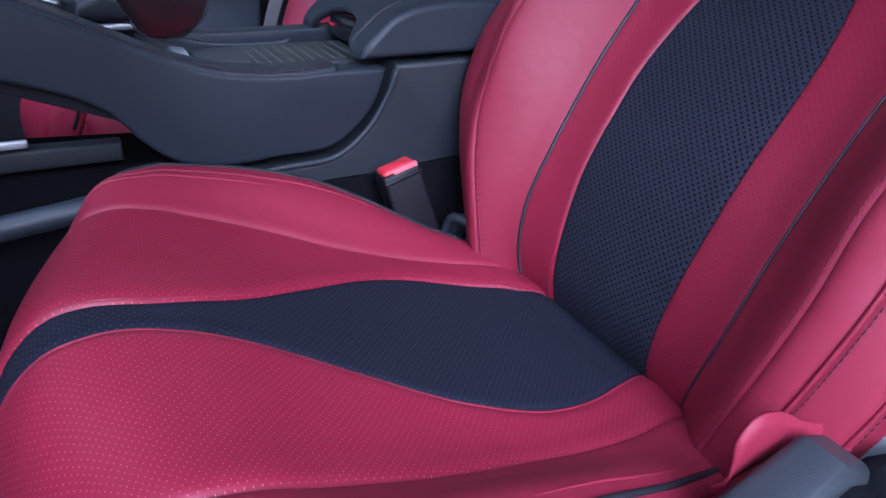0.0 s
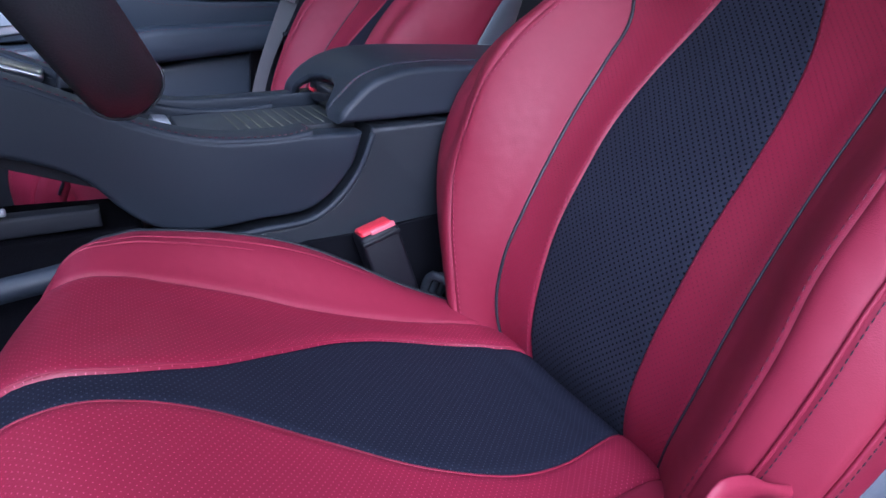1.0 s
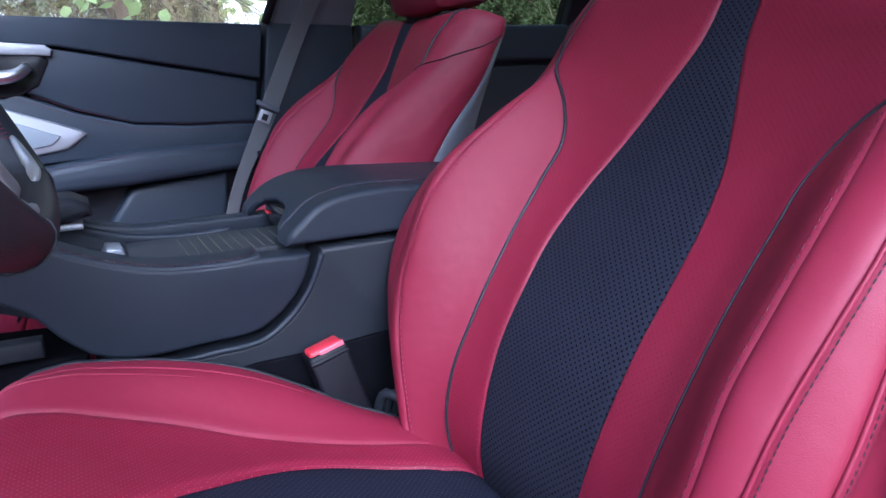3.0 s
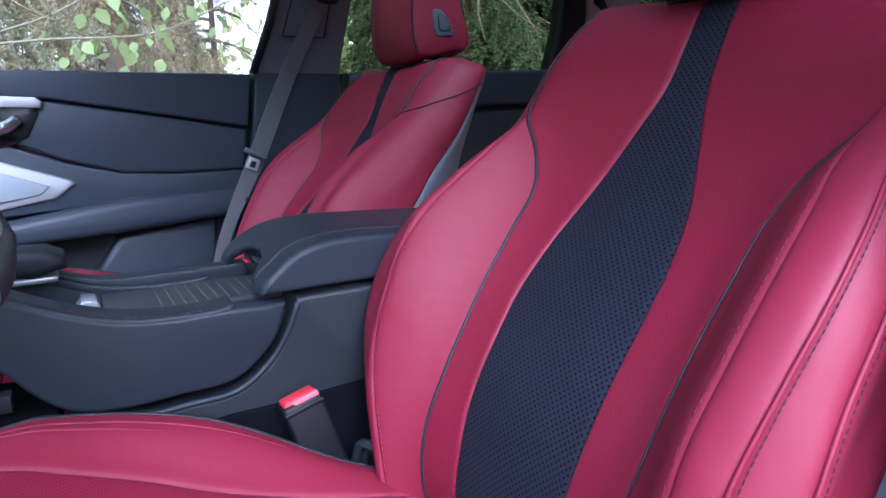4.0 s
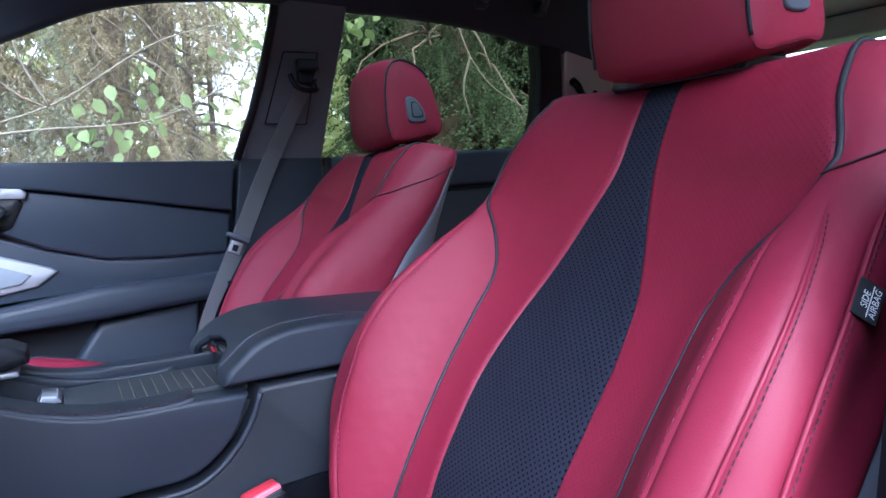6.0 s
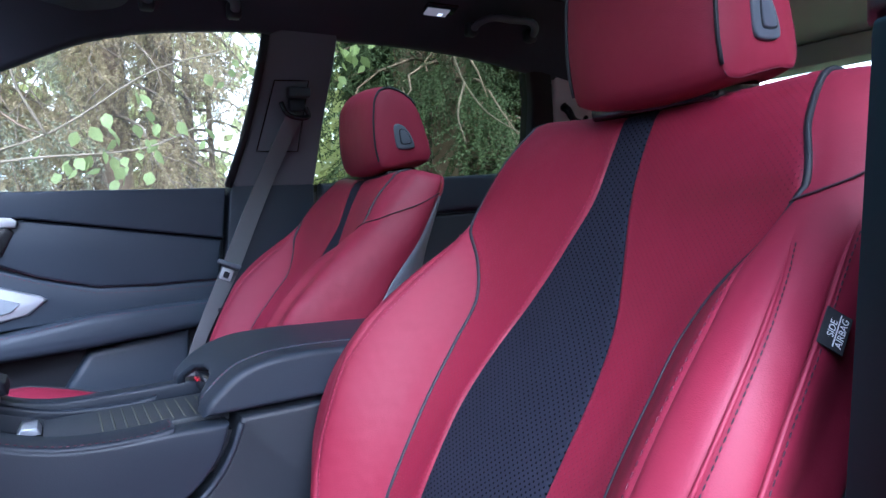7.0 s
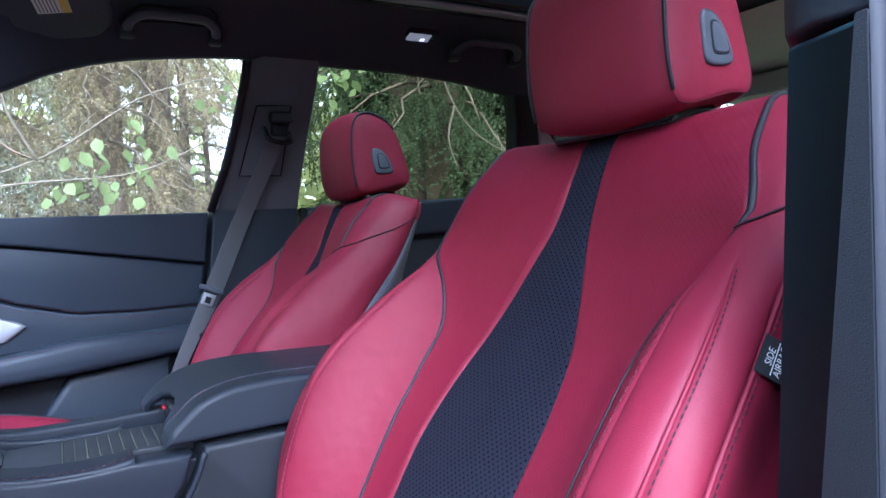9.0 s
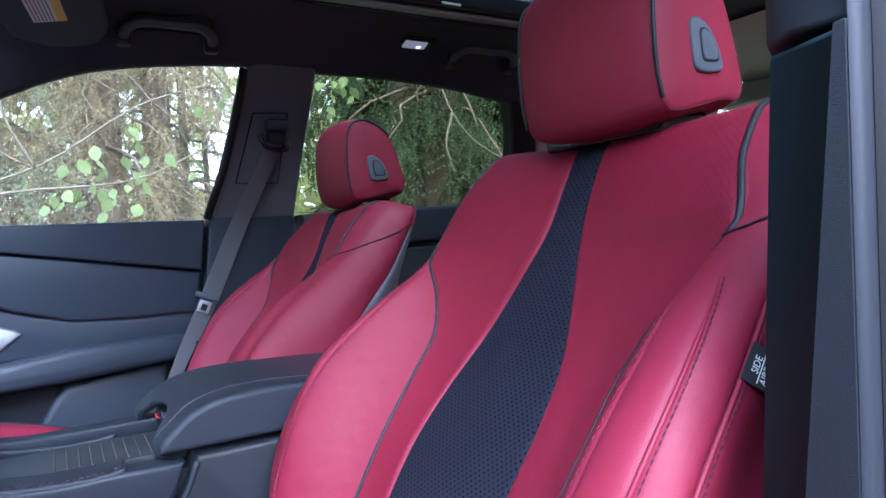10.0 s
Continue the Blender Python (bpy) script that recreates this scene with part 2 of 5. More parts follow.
yellow_ink = material("yellow print", (0.75, 0.55, 0.06), 0.6, bump=0.0)
body_paint = material("silver blue car paint", (0.023, 0.024, 0.033), 0.55, metal=0.1, bump=0.0, coat=0.0)
wheel_leather = leather_grain(material("black wheel leather", (0.019, 0.020, 0.026), 0.5, bump=0.1), 800, 0.12)
dark_rubber = material("black rubber seal", (0.012, 0.012, 0.013), 0.6, bump=0.05)
metal_post = material("steel post", (0.6, 0.6, 0.62), 0.2, metal=1.0, bump=0.0)
bark = material("brown bark", (0.25, 0.175, 0.12), 0.95, grain=60, bump=0.9, vary=0.35, stain=4)
twig_bark = material("pale grey twig bark", (0.25, 0.195, 0.14), 0.9, grain=80, bump=0.5, vary=0.3)
grass_mat = material("grass and litter", (0.10, 0.13, 0.05), 1.0, grain=14, bump=0.8, vary=0.5, stain=0.8)


def foliage(name, colour, glow=0.45, vary=0.4, stain=2.0):
    """Leaf surface that lets part of the light through."""
    mat = material(name, colour, 0.55, grain=30, bump=0.0, vary=vary, stain=stain, spec=0.3)
    nt = mat.node_tree
    b, out = nt.nodes["Principled BSDF"], nt.nodes["Material Output"]
    tr, mx = nt.nodes.new("ShaderNodeBsdfTranslucent"), nt.nodes.new("ShaderNodeMixShader")
    nt.links.new(b.inputs["Base Color"].links[0].from_socket, tr.inputs[0])
    mx.inputs[0].default_value = glow
    nt.links.new(b.outputs[0], mx.inputs[1])
    nt.links.new(tr.outputs[0], mx.inputs[2])
    nt.links.new(mx.outputs[0], out.inputs[0])
    return mat


needles = foliage("dark spruce needles", (0.080, 0.105, 0.040), 0.25, 0.5, 2.5)
dry_needles = foliage("grey brown dry sprays", (0.42, 0.33, 0.18), 0.4, 0.35, 2.0)
pale_needles = foliage("grey green spruce needles", (0.30, 0.30, 0.19), 0.35, 0.35, 2.0)
leaf_green = foliage("light green leaves", (0.40, 0.47, 0.19), 0.5, 0.3, 6)
# far leaves are lightened to imitate sun and bright sky gaps
far_leaf = foliage("yellow green foliage with painted sunlight", (0.66, 0.66, 0.32), 0.5, 0.5, 0.6)


def clear_glass(name, tint, rough=0.0, film_mix=0.0):
    mat = bpy.data.materials.new(name)
    mat.use_nodes = True
    nt = mat.node_tree
    out = nt.nodes["Material Output"]
    tr, gl = nt.nodes.new("ShaderNodeBsdfTransparent"), nt.nodes.new("ShaderNodeBsdfGlossy")
    tr.inputs[0].default_value = (*tint, 1)
    gl.inputs["Roughness"].default_value = rough
    fr, mx = nt.nodes.new("ShaderNodeFresnel"), nt.nodes.new("ShaderNodeMixShader")
    fr.inputs["IOR"].default_value = 1.3
    nt.links.new(fr.outputs[0], mx.inputs[0])
    nt.links.new(tr.outputs[0], mx.inputs[1])
    nt.links.new(gl.outputs[0], mx.inputs[2])
    # milky film mixed in to lift the dark tones seen through the pane
    film, veil = nt.nodes.new("ShaderNodeBsdfTranslucent"), nt.nodes.new("ShaderNodeMixShader")
    film.inputs[0].default_value = (0.9, 0.88, 0.8, 1)
    veil.inputs[0].default_value = film_mix
    nt.links.new(mx.outputs[0], veil.inputs[1])
    nt.links.new(film.outputs[0], veil.inputs[2])
    nt.links.new(veil.outputs[0], out.inputs[0])
    return mat


window_glass = clear_glass("window glass", (0.86, 0.9, 0.86), film_mix=0.09)
roof_glass = clear_glass("dark roof glass", (0.72, 0.76, 0.71))
rear_glass = clear_glass("privacy glass", (0.40, 0.43, 0.34))
lamp_glow = bpy.data.materials.new("lit dome lamp lens")
lamp_glow.use_nodes = True
lamp_glow.node_tree.nodes["Principled BSDF"].inputs["Emission Color"].default_value = (1.0, 0.93, 0.85, 1)
lamp_glow.node_tree.nodes["Principled BSDF"].inputs["Emission Strength"].default_value = 0.45


lens_glow = bpy.data.materials.new("glowing lamp diffuser")
lens_glow.use_nodes = True
lens_glow.node_tree.nodes["Principled BSDF"].inputs["Base Color"].default_value = (0.7, 0.66, 0.64, 1)
lens_glow.node_tree.nodes["Principled BSDF"].inputs["Emission Color"].default_value = (1.0, 0.90, 0.84, 1)
lens_glow.node_tree.nodes["Principled BSDF"].inputs["Emission Strength"].default_value = 0.06


# ---- car shell: floor, pillars, doors, roof ----
def far_y(z):
    """Inner face of the far side: upright below the sill, leaning in above it."""
    return 1.56 - 0.38 * max(0.0, z - 1.06)


MID_Y = 0.784
floor = tagged(part("floor", prism_bm([(-0.9, 0.10), (2.35, 0.10), (2.35, 1.60), (-0.9, 1.60)], "z", 0.22, 0.26), carpet_mat), "black carpeted car floor", "floor", kind="structure")
ground = tagged(part("ground", prism_bm([(-400, -400), (400, -400), (400, 400), (-400, 400)], "z", -0.3, 0.0), grass_mat), "grassy ground beside the trees", "ground", kind="structure")

# far front door
door = tagged(part("door_1", prism_bm([(-0.55, 0.30), (0.50, 0.30), (0.523, 1.055), (-0.55, 1.06)], "y", 1.60, 1.68, 0.006), hard_trim), "black front passenger door with stitched trim", "car door", kind="structure")
door_top = [(-0.55, 1.075), (0.523, 1.068), (0.510, 0.946), (0.30, 0.981), (0.10, 1.014), (-0.55, 1.046)]
part("upper_rail", prism_bm(door_top, "y", 1.558, 1.62, 0.006), door_trim, door, "soft black upper door rail")
door_mid = [(-0.55, 1.040), (0.10, 1.011), (0.30, 0.978), (0.508, 0.942), (0.496, 0.846), (0.35, 0.846), (0.23, 0.853), (0.12, 0.885), (0.02, 0.930), (-0.55, 1.0)]
part("door_pad", prism_bm(door_mid, "y", 1.572, 1.63, 0.007), door_trim, door, "padded black leatherette door panel")
door_low = [(-0.55, 0.975), (0.02, 0.920), (0.12, 0.880), (0.23, 0.851), (0.35, 0.8435), (0.495, 0.8435), (0.480, 0.795), (0.20, 0.785), (-0.55, 0.74)]
part("door_insert", prism_bm(door_low, "y", 1.568, 1.63, 0.006), door_trim, door)
arm = [(-0.55, 0.745), (0.0, 0.765), (0.22, 0.797), (0.475, 0.802), (0.470, 0.770), (0.450, 0.742), (0.20, 0.722), (-0.55, 0.690)]
part("door_armrest", prism_bm(arm, "y", 1.525, 1.63, 0.018), door_trim, door, "padded black door armrest")
for off, yy in ((0.007, 1.5712), (-0.007, 1.5672)):
    stitches("stitching", [(x, yy, z + off - 0.003) for x, z in ((-0.2, 0.955), (0.02, 0.9225), (0.12, 0.8825), (0.23, 0.8505), (0.35, 0.843), (0.49, 0.843))], wine_thread, door, 0.006, 0.003, 0.0007)
stitches("stitching", [(x, 1.528, z) for x, z in ((-0.2, 0.752), (0.0, 0.761), (0.22, 0.792), (0.46, 0.797))], wine_thread, door, 0.006, 0.003, 0.0007)
pocket = [(0.205, 0.712), (0.150, 0.630), (0.130, 0.45), (0.40, 0.45), (0.42, 0.735)]
part("map_pocket", prism_bm(pocket, "y", 1.565, 1.63, 0.016), door_trim, door, "hard plastic map pocket")
bez = [(-0.15, 0.945), (0.0, 0.890), (0.122, 0.846), (0.134, 0.836), (0.095, 0.806), (0.0, 0.790), (-0.15, 0.77)]
bezel = part("door_bezel", prism_bm(bez, "y", 1.560, 1.60, 0.006), silver, door, "silver door grip bezel")
part("grip_inlay", prism_bm([(-0.15, 0.922), (0.0, 0.868), (0.085, 0.834), (0.066, 0.816), (0.0, 0.806), (-0.15, 0.79)], "y", 1.556, 1.57, 0.003), pale_silver, bezel, "bright metal inlay")
part("handle_bezel", prism_bm([(-0.12, 1.012), (0.070, 1.005), (0.085, 0.985), (0.060, 0.935), (0.0, 0.905), (-0.12, 0.90)], "y", 1.568, 1.60, 0.006), gloss_black, door, "dark door handle recess")
part("handle_trim", prism_bm([(-0.12, 1.028), (0.080, 1.018), (0.092, 1.008), (0.088, 0.995), (-0.12, 1.002)], "y", 1.558, 1.60, 0.004), silver, door, "satin silver handle trim")
tube("door_handle", spline([(-0.12, 1.555, 0.955), (-0.03, 1.545, 0.952), (0.03, 1.548, 0.962), (0.045, 1.56, 0.975)], 16), lambda t: 0.010 + 0.004 * math.sin(math.pi * t), chrome, door, "chrome inner door handle")
edge = tagged(part("door_gap", prism_bm([(0.512, 0.30), (0.545, 0.30), (0.558, 1.05), (0.532, 1.06)], "y", 1.585, 1.66, 0.003), dark_rubber), "black rubber door seal", "seal", kind="structure")


def side_frame(name, outline, depth, mat, label, bevel=0.006, lift=0.0):
    """A piece of the far side that follows its lean: outline in x and z."""
    bm = bmesh.new()
    a = [bm.verts.new((x, far_y(z) - lift, z)) for x, z in outline]
    b = [bm.verts.new((x, far_y(z) - lift + depth, z)) for x, z in outline]
    n = len(outline)
    caps = [bm.faces.new(a), bm.faces.new(b[::-1])]
    for i in range(n):
        bm.faces.new((a[i], b[i], b[(i + 1) % n], a[(i + 1) % n]))
    bmesh.ops.recalc_face_normals(bm, faces=bm.faces[:])
    if bevel:
        bmesh.ops.bevel(bm, geom=list(caps[0].edges), offset=bevel, segments=3, profile=0.5, affect="EDGES", clamp_overlap=True)
    return tagged(part(name, bm, mat), label, name.split("_")[-1], kind="structure")


side_frame("far_pillar", [(0.540, 1.067), (0.572, 1.18), (0.592, 1.28), (0.606, 1.36), (0.612, 1.412), (0.640, 1.425), (0.780, 1.425), (0.776, 1.36), (0.762, 1.25), (0.752, 1.15), (0.746, 1.067)], 0.05, grey_trim, "grey trim of the pillar between the doors", 0.008)
side_frame("far_pillar", [(0.535, 1.078), (0.746, 1.078), (0.740, 0.80), (0.75, 0.40), (0.50, 0.40), (0.505, 0.80)], 0.06, soft_trim, "dark lower trim of the pillar between the doors", 0.006, -0.004)
seal = tagged(tube("seal_trim", [(x, far_y(z) - 0.004, z) for x, z in ((0.528, 1.07), (0.562, 1.18), (0.584, 1.28), (0.598, 1.36), (0.604, 1.408))], 0.010, dark_rubber), "black rubber window seal", "seal", kind="structure")
belt_plate = side_frame("belt_plate", [(0.628, 1.312), (0.711, 1.315), (0.694, 1.152), (0.592, 1.152)], 0.03, grey_trim, "grey height adjuster cover for the seat belt", 0.004, 0.008)

rim_pts = [(0.628, 1.312), (0.668, 1.314), (0.711, 1.315), (0.704, 1.25), (0.694, 1.152), (0.64, 1.152), (0.592, 1.152), (0.612, 1.24), (0.628, 1.312)]
tube("groove", [(x, far_y(z) - 0.0082, z) for x, z in rim_pts], 0.0014, gloss_black, belt_plate, "dark groove round the cover", 6)

# far rear door and the sides behind it
rear_door = tagged(part("door_2", prism_bm([(0.762, 0.35), (1.75, 0.35), (1.75, 1.09), (0.762, 1.07)], "y", 1.585, 1.68, 0.008), soft_trim), "black rear passenger door trim", "car door", kind="structure")
part("upper_rail", prism_bm([(0.764, 1.072), (1.75, 1.10), (1.75, 1.00), (1.20, 0.985), (0.764, 0.965)], "y", 1.545, 1.62, 0.014), soft_trim, rear_door, "soft black upper door rail")
part("door_pad", prism_bm([(0.764, 0.955), (1.20, 0.975), (1.75, 0.990), (1.75, 0.72), (0.764, 0.72)], "y", 1.562, 1.62, 0.010), hard_trim, rear_door)
quarter = side_frame("rear_pillar", [(1.375, 1.378), (1.405, 1.30), (1.424, 1.20), (1.425, 1.08), (1.56, 1.08), (1.50, 1.25), (1.45, 1.39)], 0.06, hard_trim, "black trim of the rear door frame", 0.01)
quarter_pale = side_frame("rear_pillar", [(1.455, 1.40), (1.50, 1.26), (1.565, 1.08), (1.74, 1.08), (1.70, 1.26), (1.66, 1.45)], 0.06, pale_trim, "pale grey rear quarter trim", 0.01)
side_frame("rear_pillar", [(2.05, 1.08), (2.30, 1.08), (2.30, 1.45), (1.95, 1.45)], 0.06, pale_trim, "pale grey trim beside the tailgate", 0.01)
hook = tagged(tube("coat_hook", spline([(1.525, far_y(1.27) - 0.004, 1.285), (1.528, far_y(1.26) - 0.026, 1.270), (1.545, far_y(1.24) - 0.040, 1.242), (1.575, far_y(1.24) - 0.046, 1.236), (1.592, far_y(1.25) - 0.040, 1.252)], 20), lambda t: 0.014 - 0.007 * t, gloss_black), "black plastic coat hook on the rear pillar", "coat hook")

# roof rail above the far windows, from the windscreen pillar to the rear
rail_low = [(-0.60, 1.02), (-0.25, 1.165), (0.0, 1.270), (0.132, 1.328), (0.231, 1.370), (0.335, 1.396), (0.446, 1.410), (0.560, 1.419), (0.66, 1.420), (0.800, 1.418), (0.994, 1.416), (1.20, 1.402), (1.374, 1.378), (1.60, 1.34), (2.30, 1.20)]
rows = []
for x, z in [tuple(p) for p in spline(rail_low, 70)]:
    top = min(1.515, 1.515 - 0.10 * max(0.0, 0.25 - x) ** 1.2 * 3.2 - 0.03 * max(0.0, x - 1.2))
    y0 = far_y(z)
    rows.append([(x, y0 + 0.03, z - 0.004), (x, y0 + 0.006, z - 0.004), (x, y0 - 0.004, z + 0.006), (x, y0 - 0.03, z + 0.35 * (top - z)), (x, y0 - 0.075, z + 0.72 * (top - z)), (x, y0 - 0.14, top - 0.006), (x, y0 - 0.20, top + 0.004), (x, y0 - 0.20, top + 0.05), (x, y0 + 0.03, top + 0.05)])
rail = tagged(from_lists("roof_rail", [p for r in rows for p in r], grid_faces(len(rows), 9, True), headliner_cloth), "dark cloth roof lining above the windows", "roof lining", kind="structure")
near_rows = [[(x, 2 * MID_Y - y, z) for x, y, z in r][::-1] for r in rows]
tagged(from_lists("roof_rail", [p for r in near_rows for p in r], grid_faces(len(rows), 9, True), headliner_cloth), "dark cloth roof lining over the driver's door", "roof lining", kind="structure")

# ceiling with the opening for the glass roof
ceil = bmesh.new()
for x0, x1, y0, y1 in ((-0.04, 0.42, 0.32, 1.25), (1.58, 2.32, 0.32, 1.25), (0.42, 1.58, 1.200, 1.25), (0.42, 1.58, 0.32, 0.368)):
    tmp = box_bm(((x0 + x1) / 2, (y0 + y1) / 2, 1.540), (x1 - x0, y1 - y0, 0.03), 0.0)
    me_tmp = bpy.data.meshes.new("tmp")
    tmp.to_mesh(me_tmp)
    tmp.free()
    ceil.from_mesh(me_tmp)
    bpy.data.meshes.remove(me_tmp)
ceiling = tagged(part("ceiling", ceil, headliner_cloth, smooth=False), "dark cloth headliner round the glass roof", "ceiling", kind="structure")
sunroof = thing("window_1", (1.1, MID_Y, 1.56), "panoramic glass roof with a dark frame", "glass roof", kind="structure")
part("pane", box_bm((1.085, MID_Y, 1.575), (1.36, 0.86, 0.006), 0.0), roof_glass, sunroof, "dark tinted glass")
for s in (-1, 1):
    part("roof_frame", box_bm((1.085, MID_Y + s * 0.405, 1.545), (1.34, 0.024, 0.040), 0.006), gloss_black, sunroof, "gloss black roof frame")
    part("guide_rail", box_bm((1.085, MID_Y + s * 0.434, 1.519), (1.33, 0.032, 0.010), 0.004), blind_rail, sunroof, "grey metal blind rail")
    part("gap_strip", box_bm((1.085, MID_Y + s * 0.4575, 1.5165), (1.33, 0.012, 0.008), 0.002), gloss_black, sunroof, "black gap strip along the headliner")
    part("frame_clip", box_bm((1.02, MID_Y + s * 0.392, 1.528), (0.05, 0.004, 0.006), 0.001), silver, sunroof, "small metal clip")

# closing the car in front and behind
tagged(part("tailgate", prism_bm([(0.10, 0.22), (1.47, 0.22), (1.47, 1.00), (0.10, 1.00)], "x", 2.30, 2.36, 0.01), hard_trim), "black tailgate trim", "tailgate", kind="structure")
tagged(part("tailgate", prism_bm([(0.22, 1.375), (1.36, 1.375), (1.30, 1.445), (0.28, 1.445)], "x", 2.18, 2.30, 0.01), pale_trim), "pale grey trim above the rear window", "tailgate", kind="structure")
# paler than the front cloth: rear-window light is put into its colour
tagged(part("rear_headliner", prism_bm([(1.74, 1.512), (1.78, 1.520), (2.28, 1.455), (2.26, 1.440)], "y", 0.30, 1.27, 0.004), pale_trim), "headliner sloping down to the tailgate, pale as if lit", "headliner", kind="structure")
tagged(part("dashboard", prism_bm([(-0.95, 0.26), (-0.55, 0.26), (-0.42, 0.62), (-0.30, 0.72), (-0.28, 0.92), (-0.42, 1.02), (-0.95, 1.05)], "y", 0.12, 1.56, 0.02), soft_trim), "black soft dashboard", "dashboard", kind="structure")
tagged(part("door_sill", prism_bm([(-0.8, 0.20), (0.62, 0.20), (0.62, 0.41), (-0.8, 0.41)], "y", 0.00, 0.10, 0.015), hard_trim), "black door sill under the driver's door", "sill", kind="structure")

# glass of the far windows and the tailgate
def far_pane(name, outline, mat, label, out=0.03):
    v = [(x, far_y(z) + out, z) for x, z in outline]
    ob = from_lists(name, v, [tuple(range(len(v)))], mat, flat=True)
    ob.visible_shadow = False
    return tagged(ob, label, "window", kind="structure")


far_pane("window_2", [(-0.5, 1.05), (0.55, 1.05), (0.62, 1.43), (0.33, 1.42), (0.1, 1.33), (-0.3, 1.16)], window_glass, "clear front passenger window, closed")
far_pane("window_5", [(1.70, 1.06), (2.10, 1.06), (2.00, 1.44), (1.64, 1.44)], rear_glass, "tinted rear quarter window, closed")
far_pane("window_3", [(0.73, 1.05), (1.44, 1.06), (1.41, 1.40), (0.78, 1.43)], rear_glass, "tinted rear passenger window, closed")

# near pillar beside the driver's seat, with the painted body edge outside it
near = thing("near_pillar", (0.52, 0.07, 0.30), "black pillar trim beside the driver's seat with painted body edge", "pillar", kind="structure")
def upright(name, plan, z0, z1, mat, label="", lean=(0.0, 0.0), bevel=0.003):
    """A piece of the pillar from its plan; the line between face and grained edge slants."""
    bm = prism_bm(plan, "z", z0, z1, bevel)
    if z0 < 1.08 and z1 > 1.12:
        bmesh.ops.bisect_plane(bm, geom=bm.verts[:] + bm.edges[:] + bm.faces[:], plane_co=(0, 0, 1.09), plane_no=(0, 0, 1))
    for v in bm.verts:
        k = max(0.0, v.co.z - 1.09)
        if v.co.x < 0.51 and 0.046 < v.co.y < 0.06:
            v.co.y -= 0.09 * (v.co.z - 1.01)
        v.co.x += lean[0] * k
        v.co.y += lean[1] * k
    return part(name, bm, mat, near, label)
upright("lower_trim", [(0.516, 0.085), (0.497, 0.052), (0.60, 0.0515), (0.63, 0.10), (0.60, 0.105), (0.548, 0.102)], 0.30, 1.095, pillar_trim, "smooth black lower pillar trim")
upright("bevel_strip", [(0.4955, 0.0512), (0.4935, 0.0375), (0.60, 0.0375), (0.60, 0.0512)], 0.30, 1.097, grained_trim, "grained grey edge strip", bevel=0.0012)
upright("upper_trim", [(0.518, 0.088), (0.502, 0.066), (0.501, 0.040), (0.60, 0.040), (0.63, 0.102), (0.60, 0.107), (0.548, 0.104)], 1.0985, 1.46, soft_trim, "black upper pillar trim", (0.10, 0.06))
upright("body_edge", [(0.4945, 0.0370), (0.4955, 0.0348), (0.4985, 0.0332), (0.503, 0.0325), (0.58, 0.0325), (0.58, 0.0370)], 0.25, 1.46, body_paint, "pale painted door frame edge", (0.10, 0.06), 0.0015)
upright("door_seal", [(0.5035, 0.0320), (0.505, 0.0260), (0.512, 0.0160), (0.58, 0.0160), (0.58, 0.0320)], 0.25, 1.46, dark_rubber, "black rubber door seal", (0.10, 0.06), 0.001)
upright("outer_panel", [(0.520, 0.0155), (0.523, 0.011), (0.540, 0.003), (0.62, 0.000), (0.62, 0.0155)], 0.25, 1.46, body_paint, "painted body side", (0.10, 0.06), 0.002)

# dark lining below the dashboard and the footwells
footwell = tagged(part("footwell", prism_bm([(-0.95, 0.26), (-0.50, 0.26), (-0.46, 0.60), (-0.95, 0.70)], "y", 0.10, 1.60, 0.01), carpet_mat), "black carpeted footwell", "footwell", kind="structure")

# rear bench, seen past the driver's seat
bench = thing("rear_seat", (1.70, MID_Y, 0.30), "red leather rear bench seat", "car seat")
part("bench_cushion", box_bm((1.48, MID_Y, 0.52), (0.50, 1.30, 0.16), 0.05, None, 5), red_leather, bench)
for yy in (0.44, MID_Y, 1.13):
    part("backrest", box_bm((1.78, yy, 0.82), (0.14, 0.335, 0.56), 0.05, Matrix.Rotation(radians(22), 4, "Y"), 5), red_leather, bench)
    part("bench_headrest", box_bm((1.93, yy, 1.15), (0.08, 0.25, 0.10), 0.035, Matrix.Rotation(radians(18), 4, "Y"), 5), red_leather, bench)

# driver's door, out of view, added and angled to block low side light
tagged(part("door_3", prism_bm([(-0.600, 0.000), (0.067, -0.794), (0.010, -0.842), (-0.657, -0.048)], "z", 0.32, 1.06, 0.02), soft_trim), "unseen driver's door, open to block low light", "car door", kind="structure")

# the near side behind the pillar: rear door with its window opening
# out of view: the door is added to stop light leaking in behind the seat
tagged(part("door_4", prism_bm([(0.64, 0.22), (2.30, 0.22), (2.30, 1.07), (0.64, 1.05)], "y", 0.00, 0.07, 0.01), soft_trim), "black rear door trim behind the driver's seat", "car door", kind="structure")
# unseen trim, cut short so that side light reaches the rear headliner
tagged(part("rear_pillar", prism_bm([(1.42, 1.06), (1.66, 1.065), (1.70, 1.445), (1.50, 1.44)], "y", 0.08, 0.14, 0.01), pale_trim), "pale grey rear quarter trim", "pillar", kind="structure")
near_glass = from_lists("window_4", [(0.66, 0.02, 1.05), (1.46, 0.02, 1.06), (1.46, 0.15, 1.42), (0.74, 0.15, 1.43)], [(0, 1, 2, 3)], rear_glass, flat=True)
near_glass.visible_shadow = False
tagged(near_glass, "tinted rear window behind the driver's seat", "window", kind="structure")


import functools

